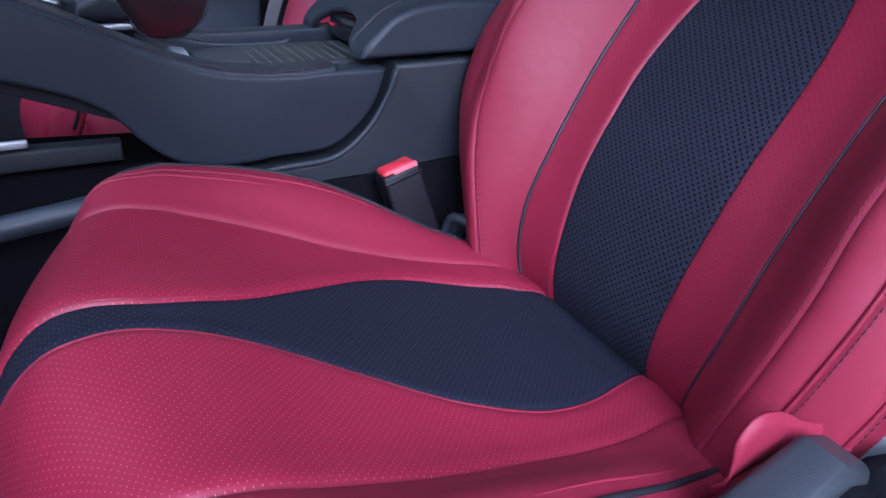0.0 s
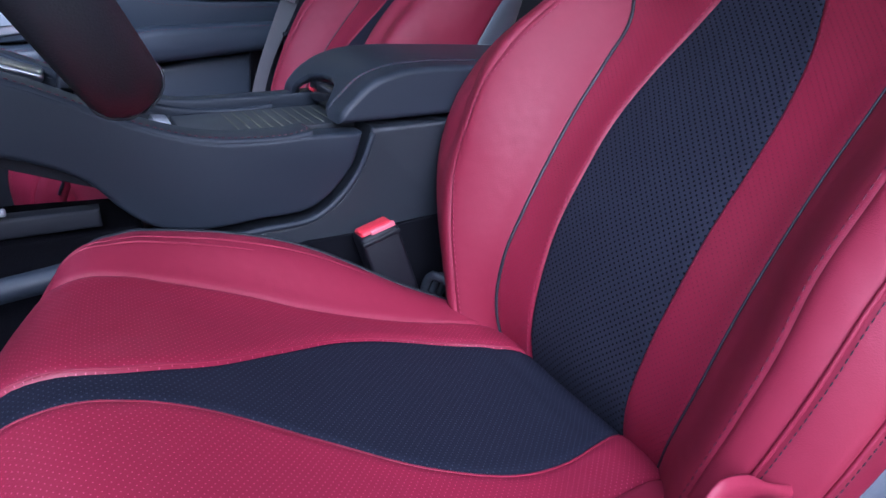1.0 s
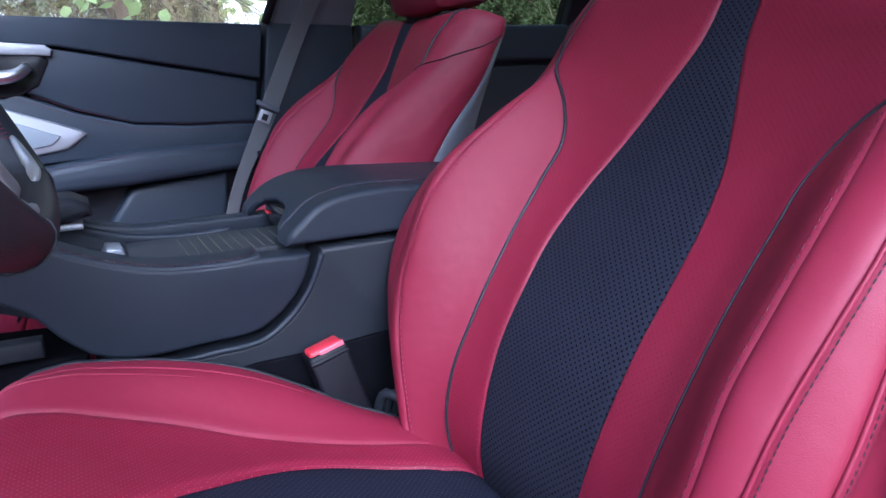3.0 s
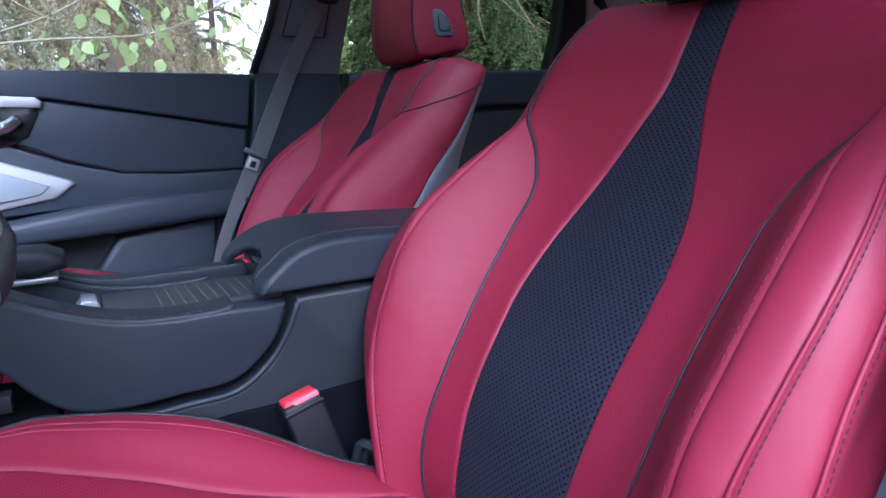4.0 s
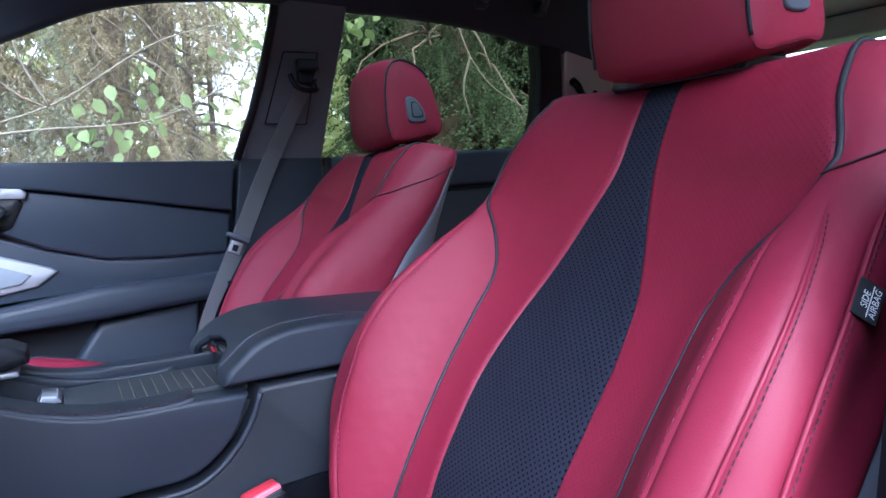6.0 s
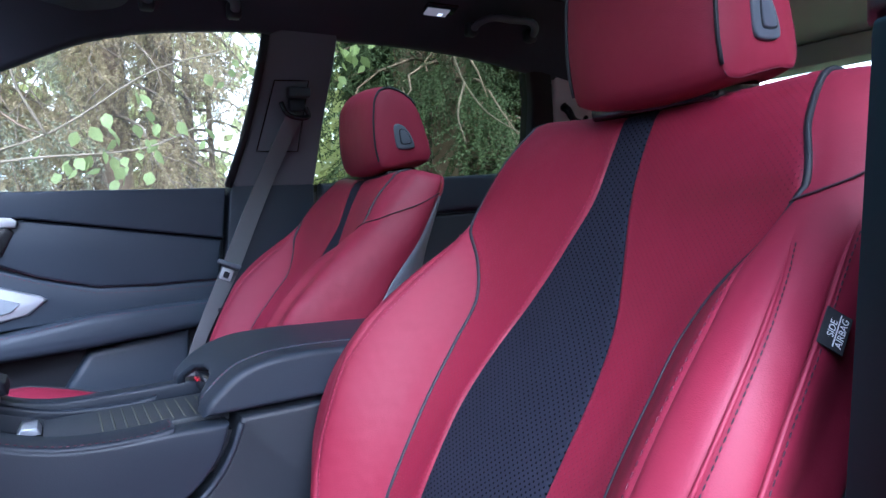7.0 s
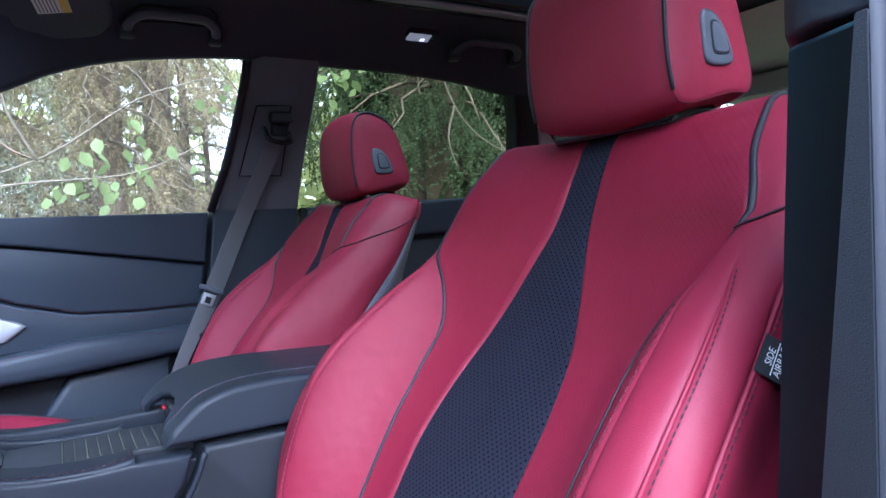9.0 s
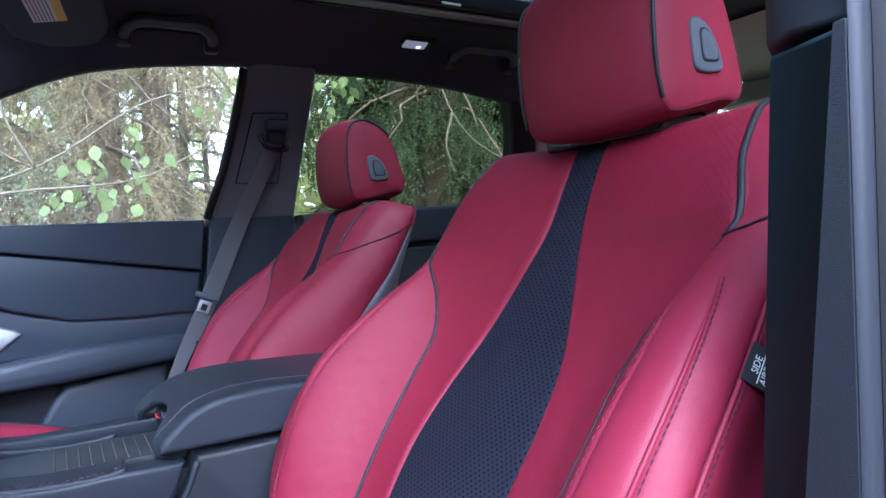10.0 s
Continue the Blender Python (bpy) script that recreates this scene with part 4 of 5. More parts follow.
def build_seat(inboard):
    """One front seat; the side towards the console has a plain bolster, the other one piped seams."""
    SEAT_NOW["inboard"] = inboard
    seat = thing("car_seat", (0.20, SEAT_Y, 0.27), "red leather front car seat with perforated black suede centre stripe", "car seat", "front seats")
    B, M, V0, V1 = back_point, back_metres, 0.02, VTOP + VROLL
    panel("centre_stripe", B, M, -1, 1, V0, V1, 21, 70, black_suede, seat, "perforated black suede stripe", ends=(False, False), puff=0.0025, radius=0.006)
    for s in (-1, 1):
        o = (lambda a, b: (a, b)) if s > 0 else (lambda a, b: (-b, -a))
        panel("insert", B, M, *o(1, 2), V0, V1, 22, 80, red_perforated, seat, "perforated red leather insert", ends=(False, False), puff=0.0028)
        if s == inboard:
            seam = lambda v: s * smooth_tab(v, (0.02, 0.06, 0.11, 0.16, 0.21, 0.26, 0.31, 0.36, 0.41, 0.46, 0.51, 0.55, 0.72), (2.64, 2.66, 2.70, 2.82, 2.97, 3.14, 3.12, 2.90, 2.75, 2.65, 2.58, 2.45, 2.40))
            cut = (lambda a, b: (a, b)) if s > 0 else (lambda a, b: (b, a))
            panel("bolster", B, M, *cut(s * 2, seam), V0, V1, 24, 80, red_leather, seat, "", ends=(False, False), puff=0.0022, radius=0.009, fade=top_fade)
            panel("side_cover", B, M, *cut(seam, s * 6.35), V0, V1, 44, 70, red_leather, seat, "", ends=(False, False), puff=0.0022, radius=0.009, fade=top_fade)
            stitches("stitching", seam_line(B, lambda v: seam(v) - s * 0.06, 0.05, 0.53, 110, 0.0026), stitch_pink, seat, 0.0042, 0.0026, 0.0005)
        else:
            panel("inner_bolster", B, M, *o(2, 3), V0, V1, 16, 80, red_leather, seat, "", ends=(False, False), puff=0.0022, fade=top_fade)
            panel("bolster", B, M, *o(3, 4), V0, V1, 10, 70, red_leather, seat, "", ends=(False, False), puff=0.0022, fade=top_fade)
            panel("outer_bolster", B, M, *o(4, 5), V0, V1, 12, 70, red_leather, seat, "", ends=(False, False), puff=0.0035, fade=top_fade)
            panel("side_cover", B, M, *o(5, 6.35), V0, V1, 20, 50, red_leather, seat, "", ends=(False, False), puff=0.003, fade=top_fade)
            for q, top, r in ((4.03, 0.53, 0.0017), (5.03, 0.56, 0.0018)):
                tube("welt", seam_line(B, s * q, 0.04, top, 80, 0.0018), lambda t, r=r: r * min(1.0, (1 - t) * 8 + 0.05), red_leather, seat, "raised sewn welt", 8)
            stitches("stitching", seam_line(B, s * 4.15, 0.05, 0.53, 90, 0.0040), dark_thread, seat, 0.0042, 0.0016, 0.0005)
            stitches("stitching", seam_line(B, s * 5.08, 0.05, 0.56, 90, 0.0045), dark_thread, seat, 0.0042, 0.0016, 0.0005)
            stitches("stitching", seam_line(B, s * 2.94, 0.05, 0.50, 90, 0.0022), wine_thread, seat, 0.0045, 0.003, 0.0005)
        panel("back_shell", B, M, *o(6.35, 8), V0, 0.668, 16, 40, shell_grey, seat, "grey plastic rear shell", ends=(False, False))
        panel("back_top", B, M, *o(6.35, 8), 0.668, V1, 16, 12, red_leather, seat, "", ends=(False, False))
        tube("piping", seam_line(B, s * 2, V0, V1 - 0.004, 90, 0.0012), (lambda t: 0.0022 if s == inboard else 0.0012 + 0.0018 * min(1.0, max(0.0, (t - 0.66) / 0.12))), piping_grey, seat, "dark grey piping")
        stitches("stitching", seam_line(B, s * 1.06, V0 + 0.01, VTOP, 90, 0.0028), red_thread, seat, 0.0035, 0.0028, 0.0004)
        line = []
        for t in np.linspace(0, 1, 36):
            q = 2.06 + 4.28 * t
            v = smooth_tab(q, (2.0, 3.0, 4.0, 5.0, 5.5, 6.0, 6.3, 6.6), (0.560, 0.566, 0.578, 0.604, 0.632, 0.664, 0.672, 0.668))
            line.append(seam_line(B, s * q, v, v, 1, 0.0014)[0])
        tube("shoulder_seam", line, 0.0010, dark_thread, seat, "sewn seam across the shoulder", 6)
    build_headrest(seat, *((-0.020, -0.007, -0.022, 0.095) if inboard > 0 else (0.006, 0.0, -0.012, 0.105)))
    # cushion
    C, N = cush_point, cush_metres
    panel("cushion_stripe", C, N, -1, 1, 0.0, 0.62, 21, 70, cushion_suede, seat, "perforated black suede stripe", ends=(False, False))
    for s in (-1, 1):
        o = (lambda a, b: (a, b)) if s > 0 else (lambda a, b: (-b, -a))
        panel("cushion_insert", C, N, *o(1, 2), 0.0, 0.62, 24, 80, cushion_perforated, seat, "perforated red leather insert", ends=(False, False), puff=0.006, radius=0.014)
        panel("cushion_bolster", C, N, *o(2, 4), 0.0, 0.62, 24, 70, red_leather, seat, "", ends=(False, False), puff=0.005)
        panel("cushion_side", C, N, *o(4, 6), 0.0, 0.62, 14, 50, red_leather, seat, "", ends=(False, False), puff=0.003)
        for q, a, b in ((2.85, 0.30, 0.54), (3.05, 0.16, 0.56)) if s == inboard else ((3.0, 0.04, 0.30),):
            tube("welt", seam_line(C, s * q, a, b, 50, 0.0046), lambda t: 0.0016 * math.sin(math.pi * t) ** 0.5 + 0.0002, red_leather, seat, "raised sewn welt of the bolster", 6)
        tube("piping", seam_line(C, s * (3.72 if s == inboard else 3.4), 0.0, 0.54, 80, 0.0050), 0.0026, piping_grey, seat, "dark grey piping")
        tube("welt", seam_line(C, s * 1.035, 0.01, 0.60, 90, 0.0036), 0.0011, red_leather, seat, "thin sewn edge of the insert", 6)
        part("seat_rail", box_bm((0.18, SEAT_Y + s * 0.20, 0.30), (0.56, 0.05, 0.06), 0.008), hard_trim, seat, "black seat rail")
    part("seat_frame", box_bm((0.20, SEAT_Y, 0.405), (0.50, 0.46, 0.27), 0.02), hard_trim, seat, "black seat base frame")
    # the plastic side valance by the door
    shield = [(-0.06, 0.40), (-0.05, 0.52), (0.06, 0.585), (0.20, 0.628), (0.30, 0.660), (0.342, 0.674), (0.366, 0.664), (0.385, 0.60), (0.40, 0.46), (0.30, 0.36)]
    part("side_valance", prism_bm(shield, "y", SEAT_Y - 0.296, SEAT_Y - 0.258, 0.008, 4), valance_grey, seat, "dark grey plastic side valance")
    # recliner cover and valance side are blackened in place of the gap's shade
    part("recliner_cover", box_bm((0.425, SEAT_Y - 0.285, 0.565), (0.09, 0.03, 0.13), 0.014, Matrix.Rotation(radians(20), 4, "Y")), carpet_mat, seat, "black recliner cover")
    part("valance_shade", prism_bm([(x, z - 0.010) for x, z in shield], "y", SEAT_Y - 0.302, SEAT_Y - 0.290, 0.003), carpet_mat, seat, "black sheet standing for shade on the valance side")
    # a loose tongue of leather curling out of the corner between back and cushion
    upper = spline([(0.290, 0, 0.672), (0.290, 0, 0.693), (0.301, 0, 0.704), (0.322, 0, 0.701), (0.356, 0, 0.680), (0.399, 0, 0.658)], 24)
    lower = spline([(0.288, 0, 0.645), (0.305, 0, 0.642), (0.325, 0, 0.642), (0.345, 0, 0.644), (0.372, 0, 0.645), (0.400, 0, 0.646)], 24)
    fv = []
    for k, (a, b) in enumerate(zip(upper, lower)):
        for j in range(6):
            t = j / 5
            p = a.lerp(b, t) + Vector((0.008, 0, -0.015))
            fv.append(Vector((p.x, SEAT_Y - 0.250 - 0.006 * math.sin(math.pi * t) + 0.008 * t, p.z)))
    flap = from_lists("cover_flap", fv, grid_faces(24, 6), red_leather, seat, "loose flap of the red leather cover")
    thick = flap.modifiers.new("thickness", "SOLIDIFY")
    thick.thickness = 0.0025
    for k in range(4):
        tube("boot_rib", spline([(0.383 + 0.012 * k, SEAT_Y + 0.250, 0.545), (0.388 + 0.012 * k, SEAT_Y + 0.225, 0.590 - 0.004 * k), (0.403 + 0.012 * k, SEAT_Y + 0.195, 0.580 - 0.004 * k), (0.408 + 0.012 * k, SEAT_Y + 0.185, 0.540)], 14), 0.0062, valance_grey, seat, "ribbed plastic hinge boot", 8)
    return seat


driver_seat = build_seat(1)
passenger_seat = build_seat(-1)
passenger_seat.location += Vector((0.007, 0.818, -0.031))
passenger_seat.rotation_euler = (0.0, radians(0.6), radians(-3.9))
driver_seat["label"] = "red leather driver's seat with perforated black suede centre stripe"
passenger_seat["label"] = "red leather passenger seat beyond the centre console, black stripe"

SEAT_NOW["inboard"] = 1
# a woven tag sewn into the driver's outer bolster seam
t0, t1 = back_point(-5, 0.461), back_point(-5, 0.489)
along = (t1 - t0).normalized()
out_dir = Vector((0.80, -0.40, -0.25))
out_dir = (out_dir - along * out_dir.dot(along)).normalized()
face = along.cross(out_dir).normalized()
if face.y > 0:
    face = -face
tag_m = Matrix.Translation((t0 + t1) / 2 + out_dir * 0.0085 + face * 0.004) @ Matrix((along, face.cross(along), face)).transposed().to_4x4()
bm = box_bm((0, 0, 0), (0.0275, 0.0175, 0.0012), 0.0004)
bmesh.ops.transform(bm, matrix=tag_m, verts=bm.verts[:])
tag = part("airbag_tag", bm, black_cloth, driver_seat, "black woven tag reading SIDE AIRBAG")
tag_flip = 1 if (tag_m.to_3x3() @ Vector((0, 1, 0))).dot(Vector((-1, 0, 0))) > 0 else -1
for text, shift, size in (("SIDE", 0.0003, 0.0050), ("AIRBAG", -0.0064, 0.0050)):
    font = bpy.data.curves.new("lettering", "FONT")
    font.body, font.size, font.align_x, font.extrude = text, size * 1.25, "CENTER", 0.0001
    font.materials.append(white_ink)
    ob = new("lettering", font)
    ob.parent = tag
    ob.matrix_basis = Matrix.Translation(-driver_seat.location) @ tag_m @ (Matrix() if tag_flip > 0 else Matrix.Rotation(math.pi, 4, "Z")) @ Matrix.Translation((0, shift, 0.0009))
bm = box_bm((0, 0, 0), (0.0235, 0.0006, 0.0004), 0.0)
bmesh.ops.transform(bm, matrix=tag_m @ Matrix.Translation((0, -0.0010 * tag_flip, 0.0008)), verts=bm.verts[:])
part("tag_line", bm, white_ink, tag)


# ---- centre console, wheel, belt ----
CON = (0.692, 0.885)
console = thing("centre_console", (0.30, 0.79, 0.26), "black leather-trimmed centre console with padded armrest lid", "car console")
side = [(0.322, 0.764), (0.262, 0.767), (0.20, 0.766), (0.143, 0.772), (0.09, 0.790), (0.044, 0.812), (0.002, 0.833), (-0.037, 0.849), (-0.30, 0.93),
        (-0.30, 0.86), (-0.053, 0.779), (-0.012, 0.765), (0.028, 0.742), (0.055, 0.708), (0.080, 0.686), (0.105, 0.676), (0.13, 0.673), (0.193, 0.675), (0.26, 0.681), (0.289, 0.702), (0.311, 0.730)]
side = [tuple(p) for p in spline(side[:9], 30)] + [tuple(p) for p in spline(side[9:] + side[:1], 40)][:-1]
part("side_panel", prism_bm(side, "y", CON[0], CON[0] + 0.035, 0.006, 4), soft_trim, console, "padded black leather side panel")
part("side_panel", prism_bm(side, "y", CON[1] - 0.035, CON[1], 0.010, 4), soft_trim, console, "padded black leather side panel")
low = [(0.06, 0.26), (0.085, 0.665), (0.13, 0.658), (0.193, 0.660), (0.265, 0.668), (0.298, 0.692), (0.322, 0.728), (0.336, 0.768), (0.78, 0.768), (0.78, 0.26)]
low = [low[0]] + [tuple(p) for p in spline(low[1:8], 40)] + low[8:]
part("lower_body", prism_bm(low, "y", CON[0] + 0.004, CON[1] - 0.004, 0.012, 3), console_trim, console, "black lower console body")
part("carpet_panel", prism_bm([(0.16, 0.26), (0.170, 0.630), (0.249, 0.638), (0.308, 0.6375), (0.402, 0.643), (0.78, 0.650), (0.78, 0.26)], "y", CON[0] - 0.002, CON[0] + 0.006, 0.002), carpet_mat, console, "black carpet low on the console side")
part("tray_base", prism_bm([(-0.25, 0.885), (0.0, 0.80), (0.10, 0.755), (0.33, 0.748), (0.33, 0.70), (0.10, 0.70), (-0.25, 0.84)], "y", CON[0] + 0.03, CON[1] - 0.03, 0.002), hard_trim, console)
lip = spline([(0.075, CON[0] + 0.001, 0.672), (0.13, CON[0] + 0.001, 0.664), (0.193, CON[0] + 0.001, 0.666), (0.262, CON[0] + 0.001, 0.673), (0.294, CON[0] + 0.001, 0.697), (0.318, CON[0] + 0.001, 0.730), (0.333, CON[0] + 0.001, 0.766)], 40)
tube("edge_bead", [p + Vector((0.003, 0.0030, -0.005)) for p in lip], 0.0040, soft_trim, console, "rounded bead below the side panel")
part("lower_tray", prism_bm([(-0.60, 0.26), (-0.60, 0.68), (-0.05, 0.680), (0.075, 0.672), (0.075, 0.26)], "y", 0.732, 0.850, 0.01), carpet_mat, console, "black storage tray below the floating console")
part("tray_rim", prism_bm([(-0.60, 0.690), (-0.60, 0.712), (-0.05, 0.7085), (0.035, 0.706), (0.035, 0.686)], "y", 0.714, 0.736, 0.004), hard_trim, console, "black rim of the storage tray")
part("tray_trim", box_bm((-0.096, 0.714, 0.7155), (0.10, 0.006, 0.008), 0.002), silver, console, "thin silver trim strip")
tube("tunnel_rail", spline([(-0.40, 0.672, 0.600), (-0.083, 0.670, 0.651), (0.004, 0.670, 0.6605), (0.06, 0.680, 0.666)], 24), 0.013, soft_trim, console, "rounded lower console rail")
# padded ledge with red stitching, near side
edge_line = [(-0.12, 0.880), (-0.037, 0.851), (0.002, 0.835), (0.044, 0.814), (0.09, 0.792), (0.143, 0.775), (0.20, 0.769), (0.25, 0.770), (0.262, 0.772)]
for ya, yb, ys in ((CON[0] + 0.0015, 0.742, CON[0] + 0.007), (0.850, CON[1] - 0.0015, CON[1] - 0.007)):
    top = [tuple(p) for p in spline(edge_line, 50)]
    part("ledge", prism_bm(top + [(x, z - 0.014) for x, z in top[::-1]], "y", ya, yb, 0.004), soft_trim, console, "padded ledge of the storage tray")
    turn = 1 if ys < 0.8 else -1
    row = [Vector((x, ys, z + 0.0004)) for x, z in top[:-3]] + [Vector((0.258, ys + turn * 0.004, 0.7722)), Vector((0.259, ys + turn * 0.012, 0.7726)), Vector((0.258, ys + turn * 0.03, 0.7726))]
    stitches("stitching", row, wine_thread, console, 0.0040, 0.0028, 0.0007)
# far rail of the tray
rail_top = [tuple(p) for p in spline([(0.070, 0.812), (0.100, 0.794), (0.135, 0.785), (0.22, 0.782), (0.35, 0.784)], 24)]
part("tray_rail", prism_bm(rail_top + [(0.35, 0.762), (0.10, 0.762), (0.07, 0.79)], "y", 0.855, 0.882, 0.004), soft_trim, console, "black rail along the storage tray")
mat_tray = part("ribbed_mat", box_bm((0.232, 0.796, 0.7600), (0.20, 0.106, 0.012), 0.002), mat_rubber, console, "ribbed sliding tray cover")
for i in range(11):
    part("rib", box_bm((0.192 + i * 0.0128, 0.794, 0.7664), (0.0022, 0.088, 0.0014), 0.0005, segments=1), rib_pale, mat_tray)
part("tray_latch", prism_bm([(0.104, 0.760), (0.110, 0.771), (0.126, 0.769), (0.130, 0.760)], "y", 0.806, 0.846, 0.002), blind_rail, console, "bright tray latch")
part("control_knob", prism_bm([(0.018, 0.812), (0.022, 0.828), (0.046, 0.838), (0.082, 0.836), (0.099, 0.827), (0.101, 0.813), (0.062, 0.805)], "y", 0.802, 0.864, 0.014, 5), hard_trim, console, "dark palm rest of the touch pad")
part("knob_ring", box_bm((0.062, 0.833, 0.801), (0.056, 0.046, 0.008), 0.003), silver, console, "bright ring under the palm rest")
part("switch_bar", box_bm((-0.02, 0.83, 0.835), (0.06, 0.05, 0.010), 0.004, Matrix.Rotation(radians(20), 4, "Y")), chrome, console, "bright gear switch bar")
# armrest lid: near lobe, top and far hook, with a finger notch between them
lobe = [(0.294, 0.774), (0.296, 0.784), (0.314, 0.802), (0.333, 0.818), (0.369, 0.8305), (0.41, 0.834), (0.49, 0.832), (0.66, 0.824), (0.66, 0.776)]
lobe = [tuple(p) for p in spline(lobe[:8], 34)] + lobe[8:]
lid = part("armrest_lid", prism_bm(lobe, "y", 0.697, 0.744, 0.010, 5), soft_trim, console, "padded black leather armrest lid")
NEAR_LID = ((0.295, 0.774), (0.297, 0.786), (0.314, 0.8035), (0.333, 0.8195), (0.369, 0.8320), (0.41, 0.8355), (0.49, 0.8335), (0.66, 0.8255))
FAR_LID = ((0.288, 0.777), (0.287, 0.791), (0.301, 0.8095), (0.328, 0.8265), (0.356, 0.8350), (0.40, 0.8385), (0.49, 0.8365), (0.66, 0.8285))
hood, M_HOOD = [], 34
for k in range(29):
    f = k / 28
    y = 0.736 + 0.148 * f
    prof = [Vector(a).lerp(Vector(b), f) for a, b in zip(NEAR_LID, FAR_LID)]
    line = spline([(p.x, 0, p.y) for p in prof], 120)
    g = min(1.0, abs(f - 0.43) / 0.37)
    foot = 0.775 + 0.036 * max(0.0, 1 - g ** 3.2) ** 0.5
    first = next(i for i, p in enumerate(line) if p.z >= foot)
    edge_drop = 0.010 * max(0.0, (f - 0.93) / 0.07) ** 2
    for j in range(M_HOOD):
        p = line[first + round((119 - first) * (j / (M_HOOD - 1)) ** 1.25)]
        hood.append((p.x + 0.002 * edge_drop, y, p.z - edge_drop))
hood_ob = from_lists("lid_top", hood, grid_faces(29, M_HOOD), soft_trim, console, "padded black leather lid top with a finger notch")
pad = hood_ob.modifiers.new("padding", "SOLIDIFY")
pad.thickness, pad.offset = 0.010, -1.0
part("lid_core", prism_bm([(0.318, 0.776), (0.323, 0.793), (0.345, 0.808), (0.40, 0.824), (0.66, 0.816), (0.66, 0.778)], "y", 0.746, 0.876, 0.003), hard_trim, console, "black underside of the lid")
part("lid_latch", box_bm((0.326, 0.80, 0.788), (0.03, 0.10, 0.030), 0.006), gloss_black, console, "gloss black latch recess")
part("latch_mark", box_bm((0.3100, 0.835, 0.789), (0.002, 0.016, 0.004), 0.0008), buckle_red, console)
stitches("stitching", spline([(0.297, 0.7365, 0.786), (0.314, 0.7365, 0.8035), (0.333, 0.7365, 0.8190), (0.369, 0.7365, 0.8315), (0.41, 0.7365, 0.8350), (0.49, 0.7365, 0.8330), (0.65, 0.7365, 0.826)], 60), wine_thread, console, 0.0040, 0.0028, 0.0007)

# seat belt buckle beside the driver's cushion
T = pose(0.318, 0.655, 0.655, 0, 0, 0) @ Matrix.Rotation(radians(-16), 4, "Y") @ Matrix.Rotation(radians(-8), 4, "X")
buckle = thing("seat_belt_buckle", (0.34, 0.655, 0.50), "black seat belt buckle with red release button beside the seat", "belt buckle")
bm = box_bm((0, 0, -0.055), (0.049, 0.036, 0.115), 0.005)
bmesh.ops.transform(bm, matrix=T, verts=bm.verts[:])
part("housing", bm, buckle_black, buckle)
bm = box_bm((0, 0, 0.0015), (0.042, 0.027, 0.012), 0.004)
bmesh.ops.transform(bm, matrix=T, verts=bm.verts[:])
part("release_button", bm, buckle_red, buckle, "bright red release button")
bm = box_bm((0.006, -0.0135, 0.0005), (0.032, 0.006, 0.012), 0.002)
bmesh.ops.transform(bm, matrix=T, verts=bm.verts[:])
part("press_face", bm, material("pale red press face", (0.62, 0.12, 0.16), 0.4, bump=0.0), buckle, "pale red slanted press face")
bm = box_bm((0.0, -0.0165, -0.006), (0.050, 0.006, 0.006), 0.0022)
bmesh.ops.transform(bm, matrix=T, verts=bm.verts[:])
part("lip", bm, buckle_black, buckle, "raised lip of the housing")
tube("stalk", [T @ Vector((0, 0, -0.10)), T @ Vector((0.0, 0, -0.16)), T @ Vector((0.01, 0, -0.26))], 0.012, hard_trim, buckle, "black stalk")

# steering wheel: flat-bottomed rim, spokes and hub
WC = Vector((-0.0187, 0.4576, 1.0257))
WN = Vector((math.cos(radians(27.5)), 0, math.sin(radians(27.5))))
WD = Vector((math.sin(radians(27.5)), 0, -math.cos(radians(27.5))))
WS = Vector((0, 1, 0))
wheel = thing("steering_wheel", WC, "black leather steering wheel with red stitching", "steering wheel")
def rim_at(a):
    x, d = 0.178 * math.sin(a), 0.178 * math.cos(a)
    if d > 0.150:
        d = 0.150 + (d - 0.150) * 0.25
    return WC + WS * x + WD * d
ring = [rim_at(2 * math.pi * k / 72) for k in range(72)]
verts = []
for k in range(72):
    p = ring[k]
    t = (ring[(k + 1) % 72] - ring[k - 1]).normalized()
    o = t.cross(WN).normalized()
    for j in range(14):
        a = 2 * math.pi * j / 14
        verts.append(p + o * 0.0147 * math.cos(a) + WN * 0.0197 * math.sin(a))
faces = [(k * 14 + j, k * 14 + (j + 1) % 14, ((k + 1) % 72) * 14 + (j + 1) % 14, ((k + 1) % 72) * 14 + j) for k in range(72) for j in range(14)]
rim = from_lists("rim", verts, faces, wheel_leather, wheel, "black leather rim")
for a in (0.55, -0.55, 1.2, -1.2):
    c0 = rim_at(a)
    t = (rim_at(a + 0.02) - rim_at(a - 0.02)).normalized()
    o = t.cross(WN).normalized()
    tube("seam", [c0 + o * 0.0150 * math.cos(2 * math.pi * j / 20) + WN * 0.0200 * math.sin(2 * math.pi * j / 20) for j in range(21)], 0.0007, piping_grey, rim, "stitched seam round the rim", 6)
